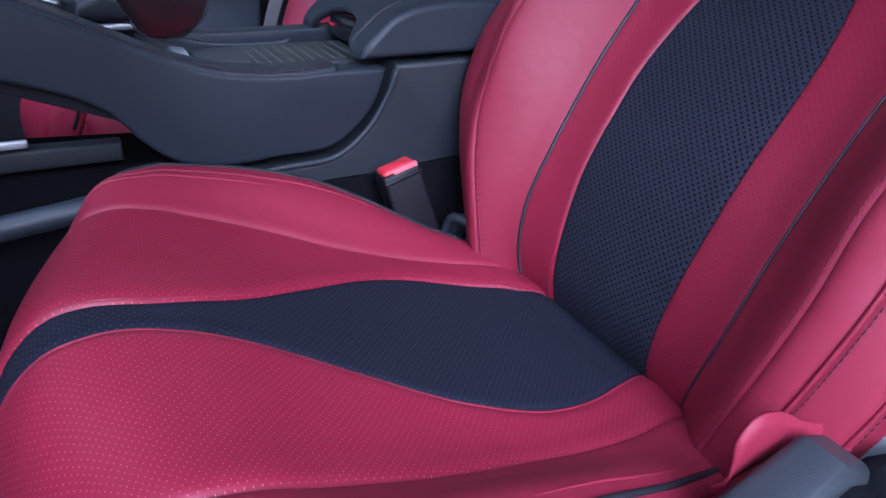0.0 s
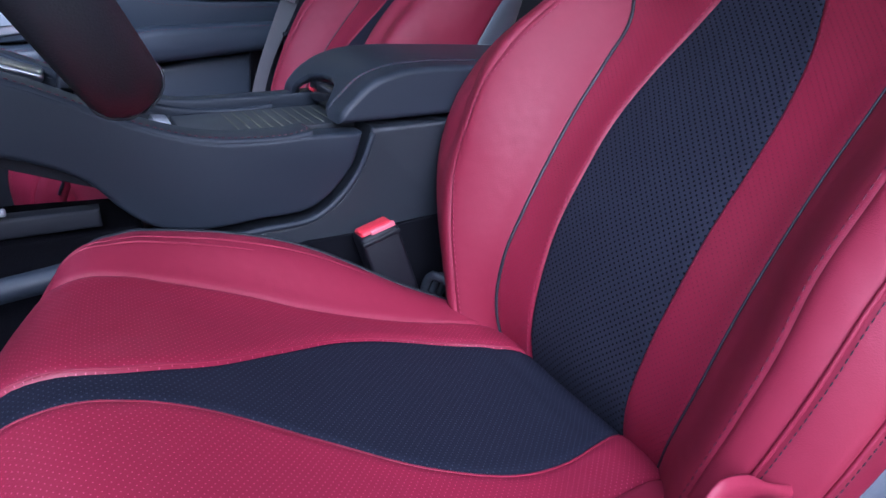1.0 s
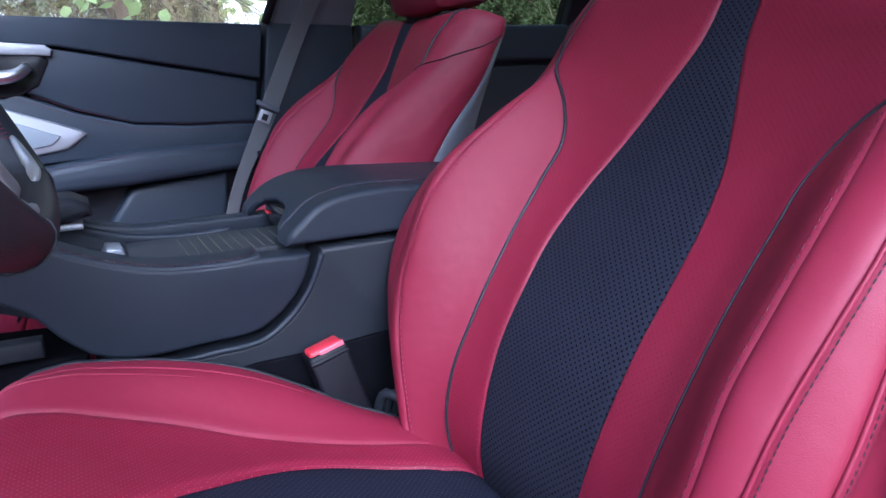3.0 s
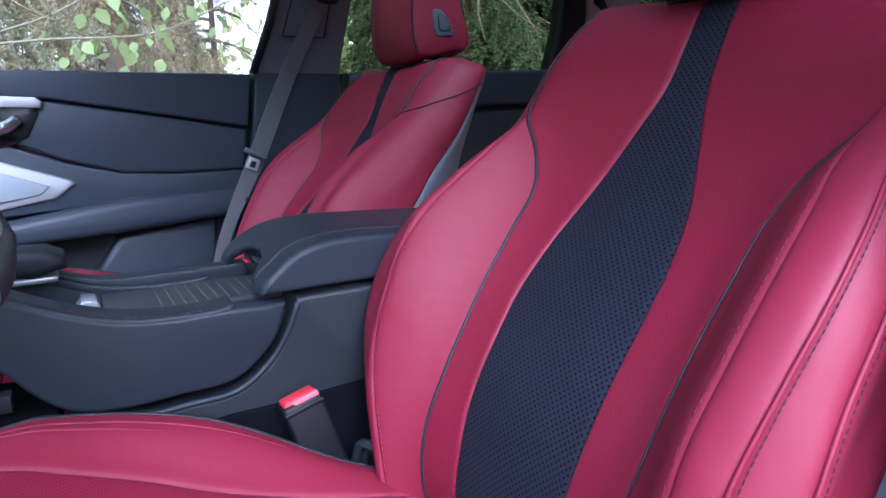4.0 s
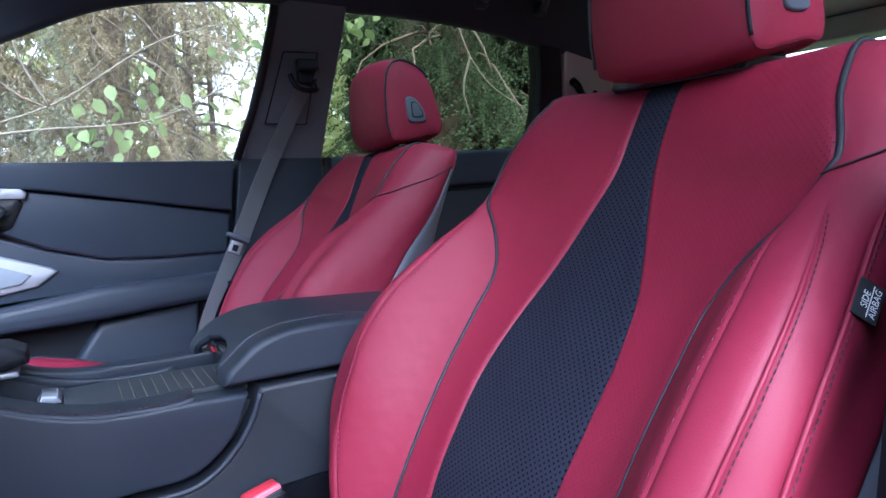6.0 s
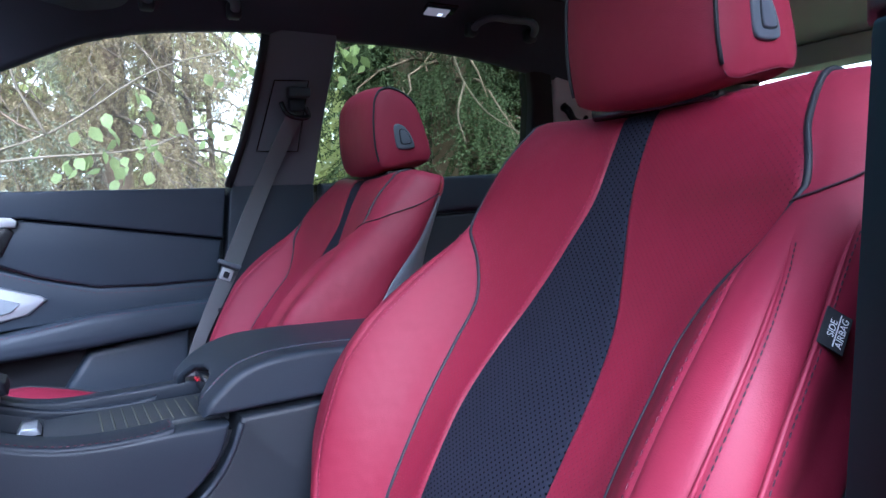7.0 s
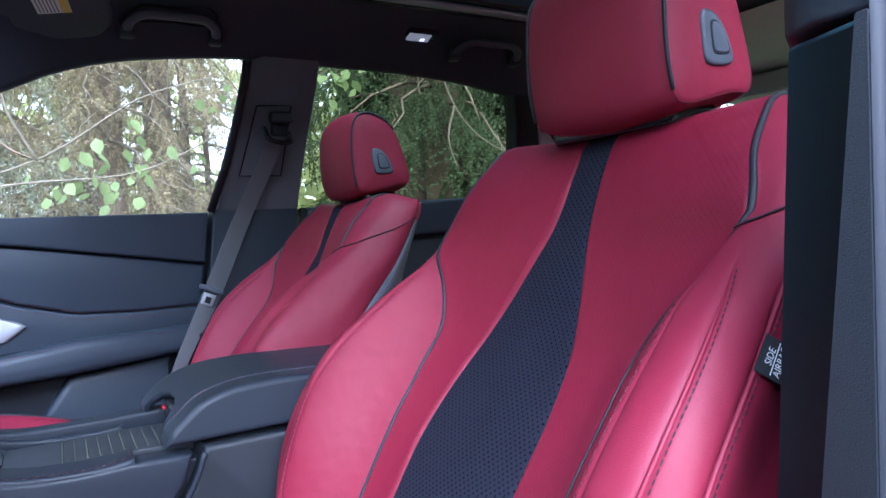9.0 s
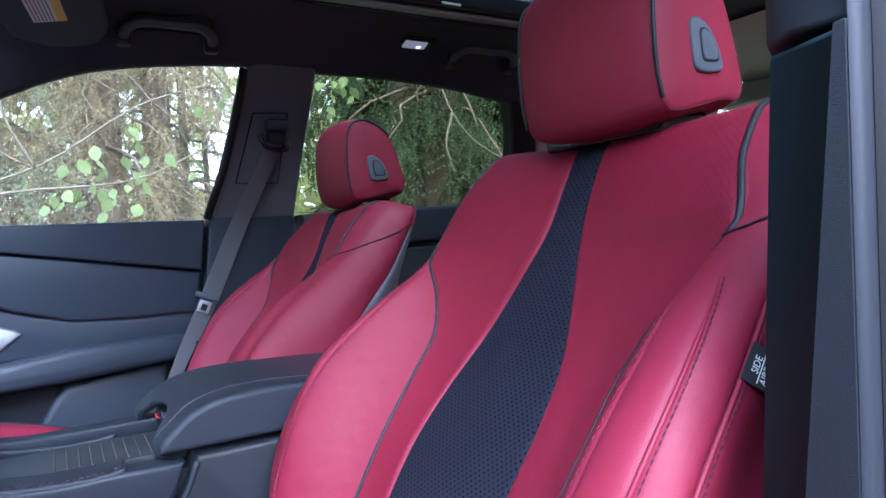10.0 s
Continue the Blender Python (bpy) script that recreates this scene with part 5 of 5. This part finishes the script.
def lacing(side):
    """Crossed red lacing along the inner edge of the rim, with its bright spoke inlay below."""
    pts = []
    for k, a in enumerate(np.linspace(0.80, 2.4, 110)):
        p = rim_at(side * a)
        inner = (WC - p).normalized()
        pts.append(p + inner * (0.0148 if k % 2 else 0.0118) + WN * (0.0015 if k % 2 else 0.0122))
    tube("lacing", pts, 0.0008, lace_thread, rim, "crossed red lacing", 5)
    pts = []
    for a in np.linspace(0.30, 0.80, 16):
        p = rim_at(side * a)
        pts.append(p + (WC - p).normalized() * 0.0110 + WN * 0.0130)
    tube("rim_inlay", pts, lambda t: 0.0050 * math.sin(math.pi * min(1.0, t * 0.9 + 0.05)) ** 0.5, silver, rim, "satin silver inlay of the lower rim", 8)


lace_thread = material("dull red lacing thread", (0.24, 0.035, 0.07), 0.7, grain=2000)
lacing(1)
lacing(-1)
def wheel_box(name, cx, cd, cn, size, mat, label, bevel=0.012):
    bm = box_bm((0, 0, 0), size, bevel)
    m = Matrix((WS, WD, WN)).transposed().to_4x4()
    bmesh.ops.transform(bm, matrix=Matrix.Translation(WC + WS * cx + WD * cd + WN * cn) @ m, verts=bm.verts[:])
    part(name, bm, mat, wheel, label)
wheel_box("hub", 0, 0.01, 0.0, (0.15, 0.13, 0.06), hard_trim, "black airbag hub", 0.025)
wheel_box("spoke", 0.115, 0.0, -0.004, (0.11, 0.05, 0.022), gloss_black, "dark side spoke", 0.008)
wheel_box("spoke", -0.115, 0.0, -0.004, (0.11, 0.05, 0.022), gloss_black, "dark side spoke", 0.008)
wheel_box("lower_spoke", 0.0, 0.10, -0.004, (0.055, 0.09, 0.022), silver, "silver lower spoke", 0.008)
tube("column", [WC - WN * 0.02, WC - WN * 0.25], 0.045, hard_trim, wheel, "black steering column", 16)

# seat belt on the far pillar
belt = thing("seat_belt", (0.60, 1.47, 0.62), "grey seat belt hanging from the far pillar", "seat belt")
run = spline([(0.676, far_y(1.235) - 0.030, 1.238), (0.600, far_y(1.06) - 0.035, 1.06), (0.512, 1.515, 0.875), (0.418, 1.48, 0.70), (0.36, 1.46, 0.50)], 40)
vv = []
for i, p in enumerate(run):
    d = (run[min(i + 1, 39)] - run[max(i - 1, 0)]).normalized()
    o = Vector((0.93, 0.30, 0.0))
    o = (o - d * o.dot(d)).normalized()
    n = o.cross(d)
    for sx, sn in ((-1, -1), (1, -1), (1, 1), (-1, 1)):
        vv.append(p + o * (0.0235 - 0.008 * min(1.0, max(0.0, (i - 19) / 8))) * sx + n * 0.0007 * sn)
from_lists("webbing", vv, grid_faces(40, 4, True), belt_web, belt, "grey woven webbing", flat=True)
tube("guide_ring", spline([(0.640, far_y(1.27) - 0.025, 1.262), (0.652, far_y(1.24) - 0.038, 1.236), (0.685, far_y(1.23) - 0.040, 1.226), (0.708, far_y(1.23) - 0.035, 1.232), (0.700, far_y(1.25) - 0.03, 1.252)], 24), 0.006, gloss_black, belt, "black belt guide ring")
part("guide_cover", box_bm((0.684, far_y(1.285) - 0.020, 1.286), (0.056, 0.026, 0.026), 0.007), valance_grey, belt, "dark grey guide cover")
part("guide_neck", box_bm((0.682, far_y(1.26) - 0.016, 1.258), (0.040, 0.018, 0.030), 0.005), hard_trim, belt, "black neck of the belt guide")
part("tongue", box_bm((0.500, 1.505, 0.862), (0.028, 0.004, 0.028), 0.0015, Matrix.Rotation(radians(24), 4, "Y")), silver, belt, "metal belt tongue")
part("tongue_grip", box_bm((0.508, 1.505, 0.885), (0.056, 0.012, 0.012), 0.004, Matrix.Rotation(radians(24), 4, "Y")), button_grey, belt, "plastic tongue grip")
part("tongue_slot", box_bm((0.499, 1.5025, 0.861), (0.013, 0.002, 0.015), 0.0005, Matrix.Rotation(radians(24), 4, "Y")), hard_trim, belt, "slot in the belt tongue")
part("stop_button", box_bm((0.48, 1.50, 0.78), (0.010, 0.006, 0.010), 0.002), hard_trim, belt)


# ---- roof fittings ----
def grab_handle(x0, x1, y, z):
    g = thing("grab_handle", ((x0 + x1) / 2, y, z), "black roof grab handle above the far door", "grab handle", "roof grab handles")
    tube("grip", spline([(x0, y, z), (x0 + 0.003, y - 0.022, z + 0.012), (x0 + 0.022, y - 0.040, z + 0.022), ((x0 + x1) / 2, y - 0.044, z + 0.025), (x1 - 0.022, y - 0.040, z + 0.022), (x1 - 0.003, y - 0.022, z + 0.012), (x1, y, z)], 40), 0.0105, button_grey, g, "", 12, 0.75)
    for x in (x0, x1):
        part("foot", box_bm((x, y + 0.006, z + 0.004), (0.030, 0.030, 0.036), 0.008), valance_grey, g)
    return g


grab_handle(0.352, 0.525, 1.372, 1.436)
grab_handle(1.12, 1.31, 1.352, 1.446)
visor = thing("sun_visor", (0.16, 1.18, 1.41), "dark sun visor with a warning label", "sun visor")
part("panel", prism_bm([tuple(p)[:2] for p in spline([(0.02, 1.20, 0), (0.148, 1.266, 0), (0.168, 1.346, 0), (0.195, 1.362, 0), (0.219, 1.388, 0), (0.262, 1.372, 0), (0.300, 1.335, 0), (0.312, 1.28, 0), (0.300, 1.10, 0), (0.290, 0.98, 0)], 40)] + [(0.02, 0.98)], "z", 1.410, 1.428, 0.008, 4), headliner_cloth, visor, "dark cloth visor panel")
def on_visor(name, s0, s1, w0, w1, z0, z1, mat, label=""):
    """A flat piece under the visor, along and across its slanted label."""
    o, along, across = Vector((0.199, 1.229)), Vector((-0.014, -0.115)).normalized(), Vector((0.051, -0.032)).normalized()
    quad = [o + along * s + across * w for s, w in ((s0, w0), (s1, w0), (s1, w1), (s0, w1))]
    return part(name, prism_bm([tuple(q) for q in quad], "z", z0, z1, 0.0), mat, visor, label)
on_visor("warning_label", 0.0, 0.24, 0.0, 0.060, 1.4092, 1.4104, white_ink, "white warning label with grey text bars")
on_visor("label_band", 0.001, 0.239, 0.044, 0.059, 1.4084, 1.4092, yellow_ink, "yellow warning band")
for k in range(6):
    on_visor("text_bar", 0.006, 0.20 - 0.02 * (k % 3), 0.005 + 0.0062 * k, 0.0072 + 0.0062 * k, 1.4086, 1.4092, button_grey)
recess = tagged(tube("handle_recess", spline([(0.358, far_y(1.44) - 0.050, 1.464), (0.368, far_y(1.44) - 0.062, 1.476), (0.44, far_y(1.44) - 0.066, 1.484), (0.518, far_y(1.44) - 0.068, 1.486), (0.528, far_y(1.44) - 0.058, 1.474), (0.515, far_y(1.44) - 0.050, 1.464), (0.44, far_y(1.44) - 0.048, 1.460), (0.37, far_y(1.44) - 0.046, 1.456)], 50), 0.0028, hard_trim), "dark moulded groove in the roof lining", "roof lining", kind="structure")
dome = thing("dome_light", (1.018, 1.355, 1.486), "lit rear dome light in the headliner", "dome light")
TURN_D = Matrix.Rotation(radians(-19), 4, "X")
part("bezel", box_bm((1.022, 1.350, 1.489), (0.088, 0.052, 0.012), 0.004, TURN_D), gloss_black, dome, "dark lamp bezel")
part("lens", box_bm((1.016, 1.353, 1.484), (0.064, 0.030, 0.010), 0.003, TURN_D), lens_glow, dome, "pale lit lamp lens")
part("bulb", box_bm((1.028, 1.357, 1.4788), (0.014, 0.012, 0.004), 0.0019, TURN_D, 4), lamp_glow, dome, "glowing lamp spot")


# ---- outside: trees beyond the far side ----
rng = np.random.default_rng(5)


def finger(tris, root, way, length, width, step):
    """One needle-covered twig end as a brush of short blades."""
    way = way / np.linalg.norm(way)
    a = np.cross(way, rng.normal(size=3))
    a /= np.linalg.norm(a)
    b = np.cross(way, a)
    n = max(6, int(length / step))
    for i in range(n):
        t = (i + rng.uniform(0, 1)) / n
        p = root + way * (length * t)
        w = i * 2.4
        out = a * math.cos(w) + b * math.sin(w)
        L = width * (1.15 - 0.55 * t)
        tris.append((p - way * 0.003, p + way * 0.005, p + (out * 0.8 + way * 0.75) * L))


def spray(length, spread=0.75, side=0.48, width=0.016, step=0.0052):
    """A hanging frond: a stem with side twigs, root at the origin, along +x."""
    tris = []
    stem = lambda t: np.array([length * t, 0.0, -0.25 * length * t * t])
    finger(tris, stem(0.3), stem(1.0) - stem(0.3), length * 0.75, width, step)
    for k, t in enumerate(np.linspace(0.12, 0.88, 7)):
        s = 1 if k % 2 else -1
        way = np.array([0.75, s * spread * rng.uniform(0.6, 1.1), -0.25 - 0.5 * rng.random()])
        finger(tris, stem(t), way, length * side * (1.05 - 0.6 * t) * rng.uniform(0.8, 1.2), width, step)
    return np.array(tris)


def gather(sprays, places, dirs, scales):
    """All sprays placed along given directions as one vertex array."""
    out = []
    for p, d, s in zip(places, dirs, scales):
        base = sprays[rng.integers(len(sprays))].reshape(-1, 3) * s
        d = d / np.linalg.norm(d)
        yv = np.cross((0, 0, 1.0), d)
        yv = yv / max(np.linalg.norm(yv), 1e-6)
        zv = np.cross(d, yv)
        roll = rng.uniform(-0.9, 0.9)
        y2, z2 = yv * math.cos(roll) + zv * math.sin(roll), zv * math.cos(roll) - yv * math.sin(roll)
        out.append(base @ np.array([d, y2, z2]) + p)
    return np.concatenate(out)


def spruce(x, y, height, reach, branches, mat, dense, low=0.3, label="", seed_dir=-math.pi / 2, spread=2.2, droop=0.45, twigs=0, reel=1.0, girth=1.0):
    tree = thing("spruce_tree", (x, y, 0), label, "tree", "spruces beside the car")
    tube("trunk", [(x + 0.03 * math.sin(k), y + 0.03 * math.cos(2 * k), height * k / 8) for k in range(9)], lambda t: girth * (0.16 * (1 - 0.85 * t) * height / 8 + 0.02), bark, tree, "brown spruce trunk", 10)
    bv, bf = [], []
    places, dirs, scales = [], [], []
    for i in range(branches):
        z = low + (height * 0.75 - low) * (i / branches) ** 1.1
        a = seed_dir + rng.uniform(-spread, spread)
        L = reach * (1 - 0.7 * z / height) * rng.uniform(0.6, 1.1)
        pts = [Vector((x + math.cos(a) * L * t + 0.05 * rng.normal() * t, y + math.sin(a) * L * t + 0.05 * rng.normal() * t, z + 0.10 * L * t - droop * L * t * t)) for t in np.linspace(0, 1, 7)]
        v, f = tube_lists(pts, lambda t: 0.016 * (1 - 0.85 * t) + 0.002, 4)
        o = len(bv)
        bv += v
        bf += [tuple(k + o for k in q) for q in f]
        for _ in range(int(twigs * L)):
            t = rng.uniform(0.15, 1.0)
            k = min(int(t * 6), 5)
            p = pts[k].lerp(pts[k + 1], t * 6 - k)
            d, H = rng.normal(size=2) * 0.22, rng.uniform(0.25, 0.8)
            v, f = tube_lists([p, p + Vector((d[0] * 0.6, d[1] * 0.6, -0.25 * H)), p + Vector((d[0], d[1], -0.62 * H)), p + Vector((d[0] * 1.2 + 0.04 * rng.normal(), d[1], -H))], lambda t: 0.0042 * (1 - 0.7 * t), 3)
            o = len(bv)
            bv += v
            bf += [tuple(k + o for k in q) for q in f]
        for _ in range(int(dense * L)):
            t = rng.uniform(0.12, 1.0)
            k = min(int(t * 6), 5)
            p = pts[k].lerp(pts[k + 1], t * 6 - k)
            d = np.array([math.cos(a) + rng.normal() * 0.7, math.sin(a) + rng.normal() * 0.7, -1.05 + rng.normal() * 0.4])
            places.append(np.array(p))
            dirs.append(d)
            scales.append(rng.uniform(0.7, 1.5) * reel)
    from_lists("branch", bv, bf, twig_bark if mat is dry_needles else bark, tree, "spreading bare boughs")
    V = gather(FRONDS if mat is needles else SPRAYS, places, dirs, scales)
    from_lists("crown", V, [(3 * k, 3 * k + 1, 3 * k + 2) for k in range(len(V) // 3)], mat, tree, "hanging needle sprays", flat=True)
    return tree


SPRAYS = [spray(rng.uniform(0.24, 0.38)) for _ in range(6)]
FRONDS = [spray(rng.uniform(0.24, 0.36), 0.7, 0.5, 0.0105, 0.0036) for _ in range(6)]
# dense green spruces towards the rear, thinner grey-brown ones towards the front
GREEN, DRY = "dense dark green spruce with drooping boughs", "spruce with bare grey-brown lower boughs"
spruce(3.0, 4.6, 9.0, 1.8, 130, needles, 8, 0.5, GREEN, -1.3, 1.6, reel=1.8)
spruce(4.3, 4.7, 9.5, 1.9, 130, needles, 8, 0.5, GREEN, reel=1.8)
spruce(5.7, 5.6, 9.0, 1.9, 90, needles, 7, 0.5, GREEN, -2.3, 0.9, reel=1.8)
spruce(3.7, 6.6, 11.0, 2.2, 80, needles, 6, 0.6, "dark green spruce standing further back", reel=1.8)
SLENDER = "slender spruce with thin lower boughs"
spruce(0.50, 5.0, 9.0, 1.2, 100, dry_needles, 15, 0.5, DRY, -2.0, 1.7, droop=0.75, twigs=10, girth=0.7)
spruce(-0.7, 4.3, 8.0, 1.5, 22, pale_needles, 7, 1.75, "grey-green spruce with low hanging boughs", -0.85, 0.6, droop=0.5, reel=1.3, girth=0.6)
spruce(-0.35, 5.2, 9.0, 1.4, 110, dry_needles, 18, 0.5, DRY, droop=0.75, twigs=6, girth=0.8)
spruce(-1.2, 5.0, 9.0, 1.6, 100, dry_needles, 18, 0.5, DRY, droop=0.75, twigs=6)
spruce(0.98, 6.0, 10.0, 0.8, 70, dry_needles, 12, 0.8, SLENDER, droop=0.6, twigs=9, girth=0.62)
spruce(1.36, 7.0, 10.0, 0.9, 60, dry_needles, 9, 0.8, SLENDER, twigs=7, girth=0.22)
spruce(1.58, 7.1, 10.0, 0.9, 60, dry_needles, 9, 0.8, SLENDER, twigs=7, girth=0.16)
spruce(-0.6, 8.0, 10.0, 1.6, 70, needles, 10, 0.5, "green spruce further back")
spruce(-2.6, 6.2, 9.0, 1.8, 80, needles, 14, 0.5, "green spruce further back")

# leafage far behind, its pale colour standing for sunlight
n_leaf = 130000
# leaves rear-left and ahead are out of view, added to block sky light
ang = rng.uniform(-1.05, 3.1, n_leaf)
dist = np.where(ang < -0.4, rng.uniform(6.0, 9.0, n_leaf), rng.uniform(10.0, 15.0, n_leaf))
hgt = rng.uniform(0, 1, n_leaf) ** 1.3 * 10.0
clump = np.sin(ang * 23) + np.sin(hgt * 2.1 + ang * 9) + 0.8 * np.sin(ang * 61 + hgt * 4.0)
keep = (clump + rng.normal(0, 0.7, n_leaf) > -0.6) | (ang < 0.9)
keep &= (ang < 0.36) | (ang > 1.16) | ((hgt < 1.2) & (ang < 0.62))
keep &= (ang < 1.22) | (ang > 1.48) | (hgt < 1.5 + 0.8 * rng.random(n_leaf)) | (rng.random(n_leaf) < 0.45)
ang, dist, hgt = ang[keep], dist[keep], hgt[keep]
cen = np.stack([np.cos(ang) * dist, np.sin(ang) * dist, hgt], 1)
t1 = rng.normal(size=cen.shape)
t1 /= np.linalg.norm(t1, axis=1)[:, None]
t2 = np.cross(t1, rng.normal(size=cen.shape))
t2 /= np.linalg.norm(t2, axis=1)[:, None]
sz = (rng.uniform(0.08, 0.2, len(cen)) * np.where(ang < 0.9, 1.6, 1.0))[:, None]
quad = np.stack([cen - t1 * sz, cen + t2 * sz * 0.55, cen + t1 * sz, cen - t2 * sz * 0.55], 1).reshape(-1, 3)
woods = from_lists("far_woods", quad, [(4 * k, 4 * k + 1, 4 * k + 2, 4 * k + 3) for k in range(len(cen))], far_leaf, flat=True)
tagged(woods, "yellow-green leaves of far woods, sunlight in their colour", "woods", kind="stuff")

# glowing sheet behind the trees stands in for blown-out white sky
sky_glow = bpy.data.materials.new("glowing white sky sheet")
sky_glow.use_nodes = True
sky_glow.node_tree.nodes["Principled BSDF"].inputs["Base Color"].default_value = (0.8, 0.8, 0.75, 1)
sky_glow.node_tree.nodes["Principled BSDF"].inputs["Emission Color"].default_value = (1.0, 0.98, 0.92, 1)
sky_glow.node_tree.nodes["Principled BSDF"].inputs["Emission Strength"].default_value = 0.8
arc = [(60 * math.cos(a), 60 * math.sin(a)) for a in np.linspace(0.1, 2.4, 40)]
backdrop = from_lists("backdrop", [(x, y, z) for z in (0.0, 30.0) for x, y in arc], grid_faces(2, 40), sky_glow)
tagged(backdrop, "glowing sheet as white sky low behind the trees", "sky", kind="structure")

# dark woods behind the spruces; unseen ones opposite are added to block low light
n_leaf = 60000
ang, dist = rng.uniform(3.1, 5.25, n_leaf), rng.uniform(7.0, 9.5, n_leaf)
behind = np.arange(n_leaf) % 3 == 0
ang[behind] = 0.64 + (ang[behind] - 3.1) * 0.24
dist[behind] += 1.5
hgt = rng.uniform(0, 1, n_leaf) * np.where(behind, 6.5, 2.6 + 0.5 * np.sin(ang * 9) + 0.4 * np.sin(ang * 23))
cen = np.stack([np.cos(ang) * dist, np.sin(ang) * dist, hgt], 1)
t1 = rng.normal(size=cen.shape)
t1 /= np.linalg.norm(t1, axis=1)[:, None]
t2 = np.cross(t1, rng.normal(size=cen.shape))
t2 /= np.linalg.norm(t2, axis=1)[:, None]
sz = rng.uniform(0.10, 0.22, n_leaf)[:, None]
quad = np.stack([cen - t1 * sz, cen + t2 * sz * 0.55, cen + t1 * sz, cen - t2 * sz * 0.55], 1).reshape(-1, 3)
woods = from_lists("dark_woods", quad, [(4 * k, 4 * k + 1, 4 * k + 2, 4 * k + 3) for k in range(n_leaf)], needles, flat=True)
tagged(woods, "dark green woods, partly unseen and blocking low light", "woods", kind="stuff")


# a young broad-leaved tree between the car and the spruces
def leaf_lists(p, d, size):
    d = Vector(d).normalized()
    s = d.cross(Vector(rng.normal(size=3))).normalized()
    n = d.cross(s)
    o = Vector(p)
    rim = [(0, 0, 0), (0.3, 0.32, 0.03), (0.62, 0.30, 0.02), (1.0, 0, -0.10), (0.62, -0.30, 0.02), (0.3, -0.32, 0.03), (0.5, 0, -0.03)]
    return [o + d * (a * size) + s * (b * size) + n * (c * size) for a, b, c in rim], [(0, 1, 6), (1, 2, 6), (2, 3, 6), (3, 4, 6), (4, 5, 6), (5, 0, 6)]


sapling = thing("young_tree", (-1.4, 3.3, 0), "young broad-leaved tree with light green leaves", "tree")
tube("trunk", spline([(-1.4, 3.3, 0), (-1.35, 3.3, 1.0), (-1.2, 3.25, 1.9), (-1.1, 3.2, 2.6)], 12), lambda t: 0.03 * (1 - 0.7 * t), twig_bark, sapling, "thin pale trunk")
BOUGHS = [[(-1.32, 3.3, 1.05), (-0.5, 3.2, 1.18), (0.15, 3.15, 1.36), (0.62, 3.1, 1.66), (0.9, 3.1, 1.75)],
         [(-0.5, 3.2, 1.18), (0.1, 3.0, 1.25), (0.55, 2.95, 1.30), (0.85, 2.9, 1.45)],
         [(-1.2, 3.25, 1.9), (-0.2, 3.1, 2.15), (0.7, 3.1, 2.1), (1.3, 3.0, 1.75)],
         [(0.7, 3.1, 2.1), (1.0, 2.95, 1.9), (1.15, 2.9, 1.85), (1.5, 2.8, 1.95)],
         [(0.85, 2.9, 1.0), (0.95, 2.95, 1.2), (1.05, 3.0, 1.22)],
         [(0.15, 3.15, 1.36), (0.05, 3.1, 1.6), (0.1, 3.1, 1.9)],
         [(1.72, 2.62, 1.98), (1.82, 2.6, 1.726), (1.89, 2.6, 1.57), (1.98, 2.6, 1.463), (2.23, 2.6, 1.326)],
         [(1.89, 2.6, 1.57), (1.86, 2.62, 1.42), (1.90, 2.62, 1.28)]]
lv, lf = [], []
for bough in BOUGHS:
    pts = spline(bough, 24)
    tube("bough", pts, lambda t: 0.006 * (1 - 0.7 * t) + 0.0015, twig_bark, sapling, "", 6)
CLUSTERS = [(0.24, 2.95, 1.29, 14), (0.34, 2.95, 1.32, 14), (0.40, 2.95, 1.25, 16), (0.50, 2.95, 1.35, 12), (0.46, 2.95, 1.21, 8), (0.59, 2.95, 1.42, 5), (0.92, 2.95, 1.70, 12), (0.95, 2.95, 1.63, 10), (1.37, 2.95, 1.69, 14), (1.44, 2.9, 1.76, 16), (1.52, 2.9, 1.80, 10), (1.12, 2.92, 1.80, 12), (1.02, 2.97, 1.20, 8), (-0.2, 3.2, 1.2, 10), (1.75, 2.8, 2.0, 18), (0.75, 3.0, 1.28, 4)]
for cx, cy, cz, n in CLUSTERS:
    for _ in range(int(n * 0.6)):
        p = (cx + rng.normal() * 0.085, cy + rng.normal() * 0.07, cz + rng.normal() * 0.055)
        v, f = leaf_lists(p, (rng.normal() * 0.5, rng.normal() * 0.4, -0.8), rng.uniform(0.042, 0.078))
        o = len(lv)
        lv += v
        lf += [tuple(k + o for k in q) for q in f]
from_lists("leaves", lv, lf, leaf_green, sapling, "light green drooping leaves")
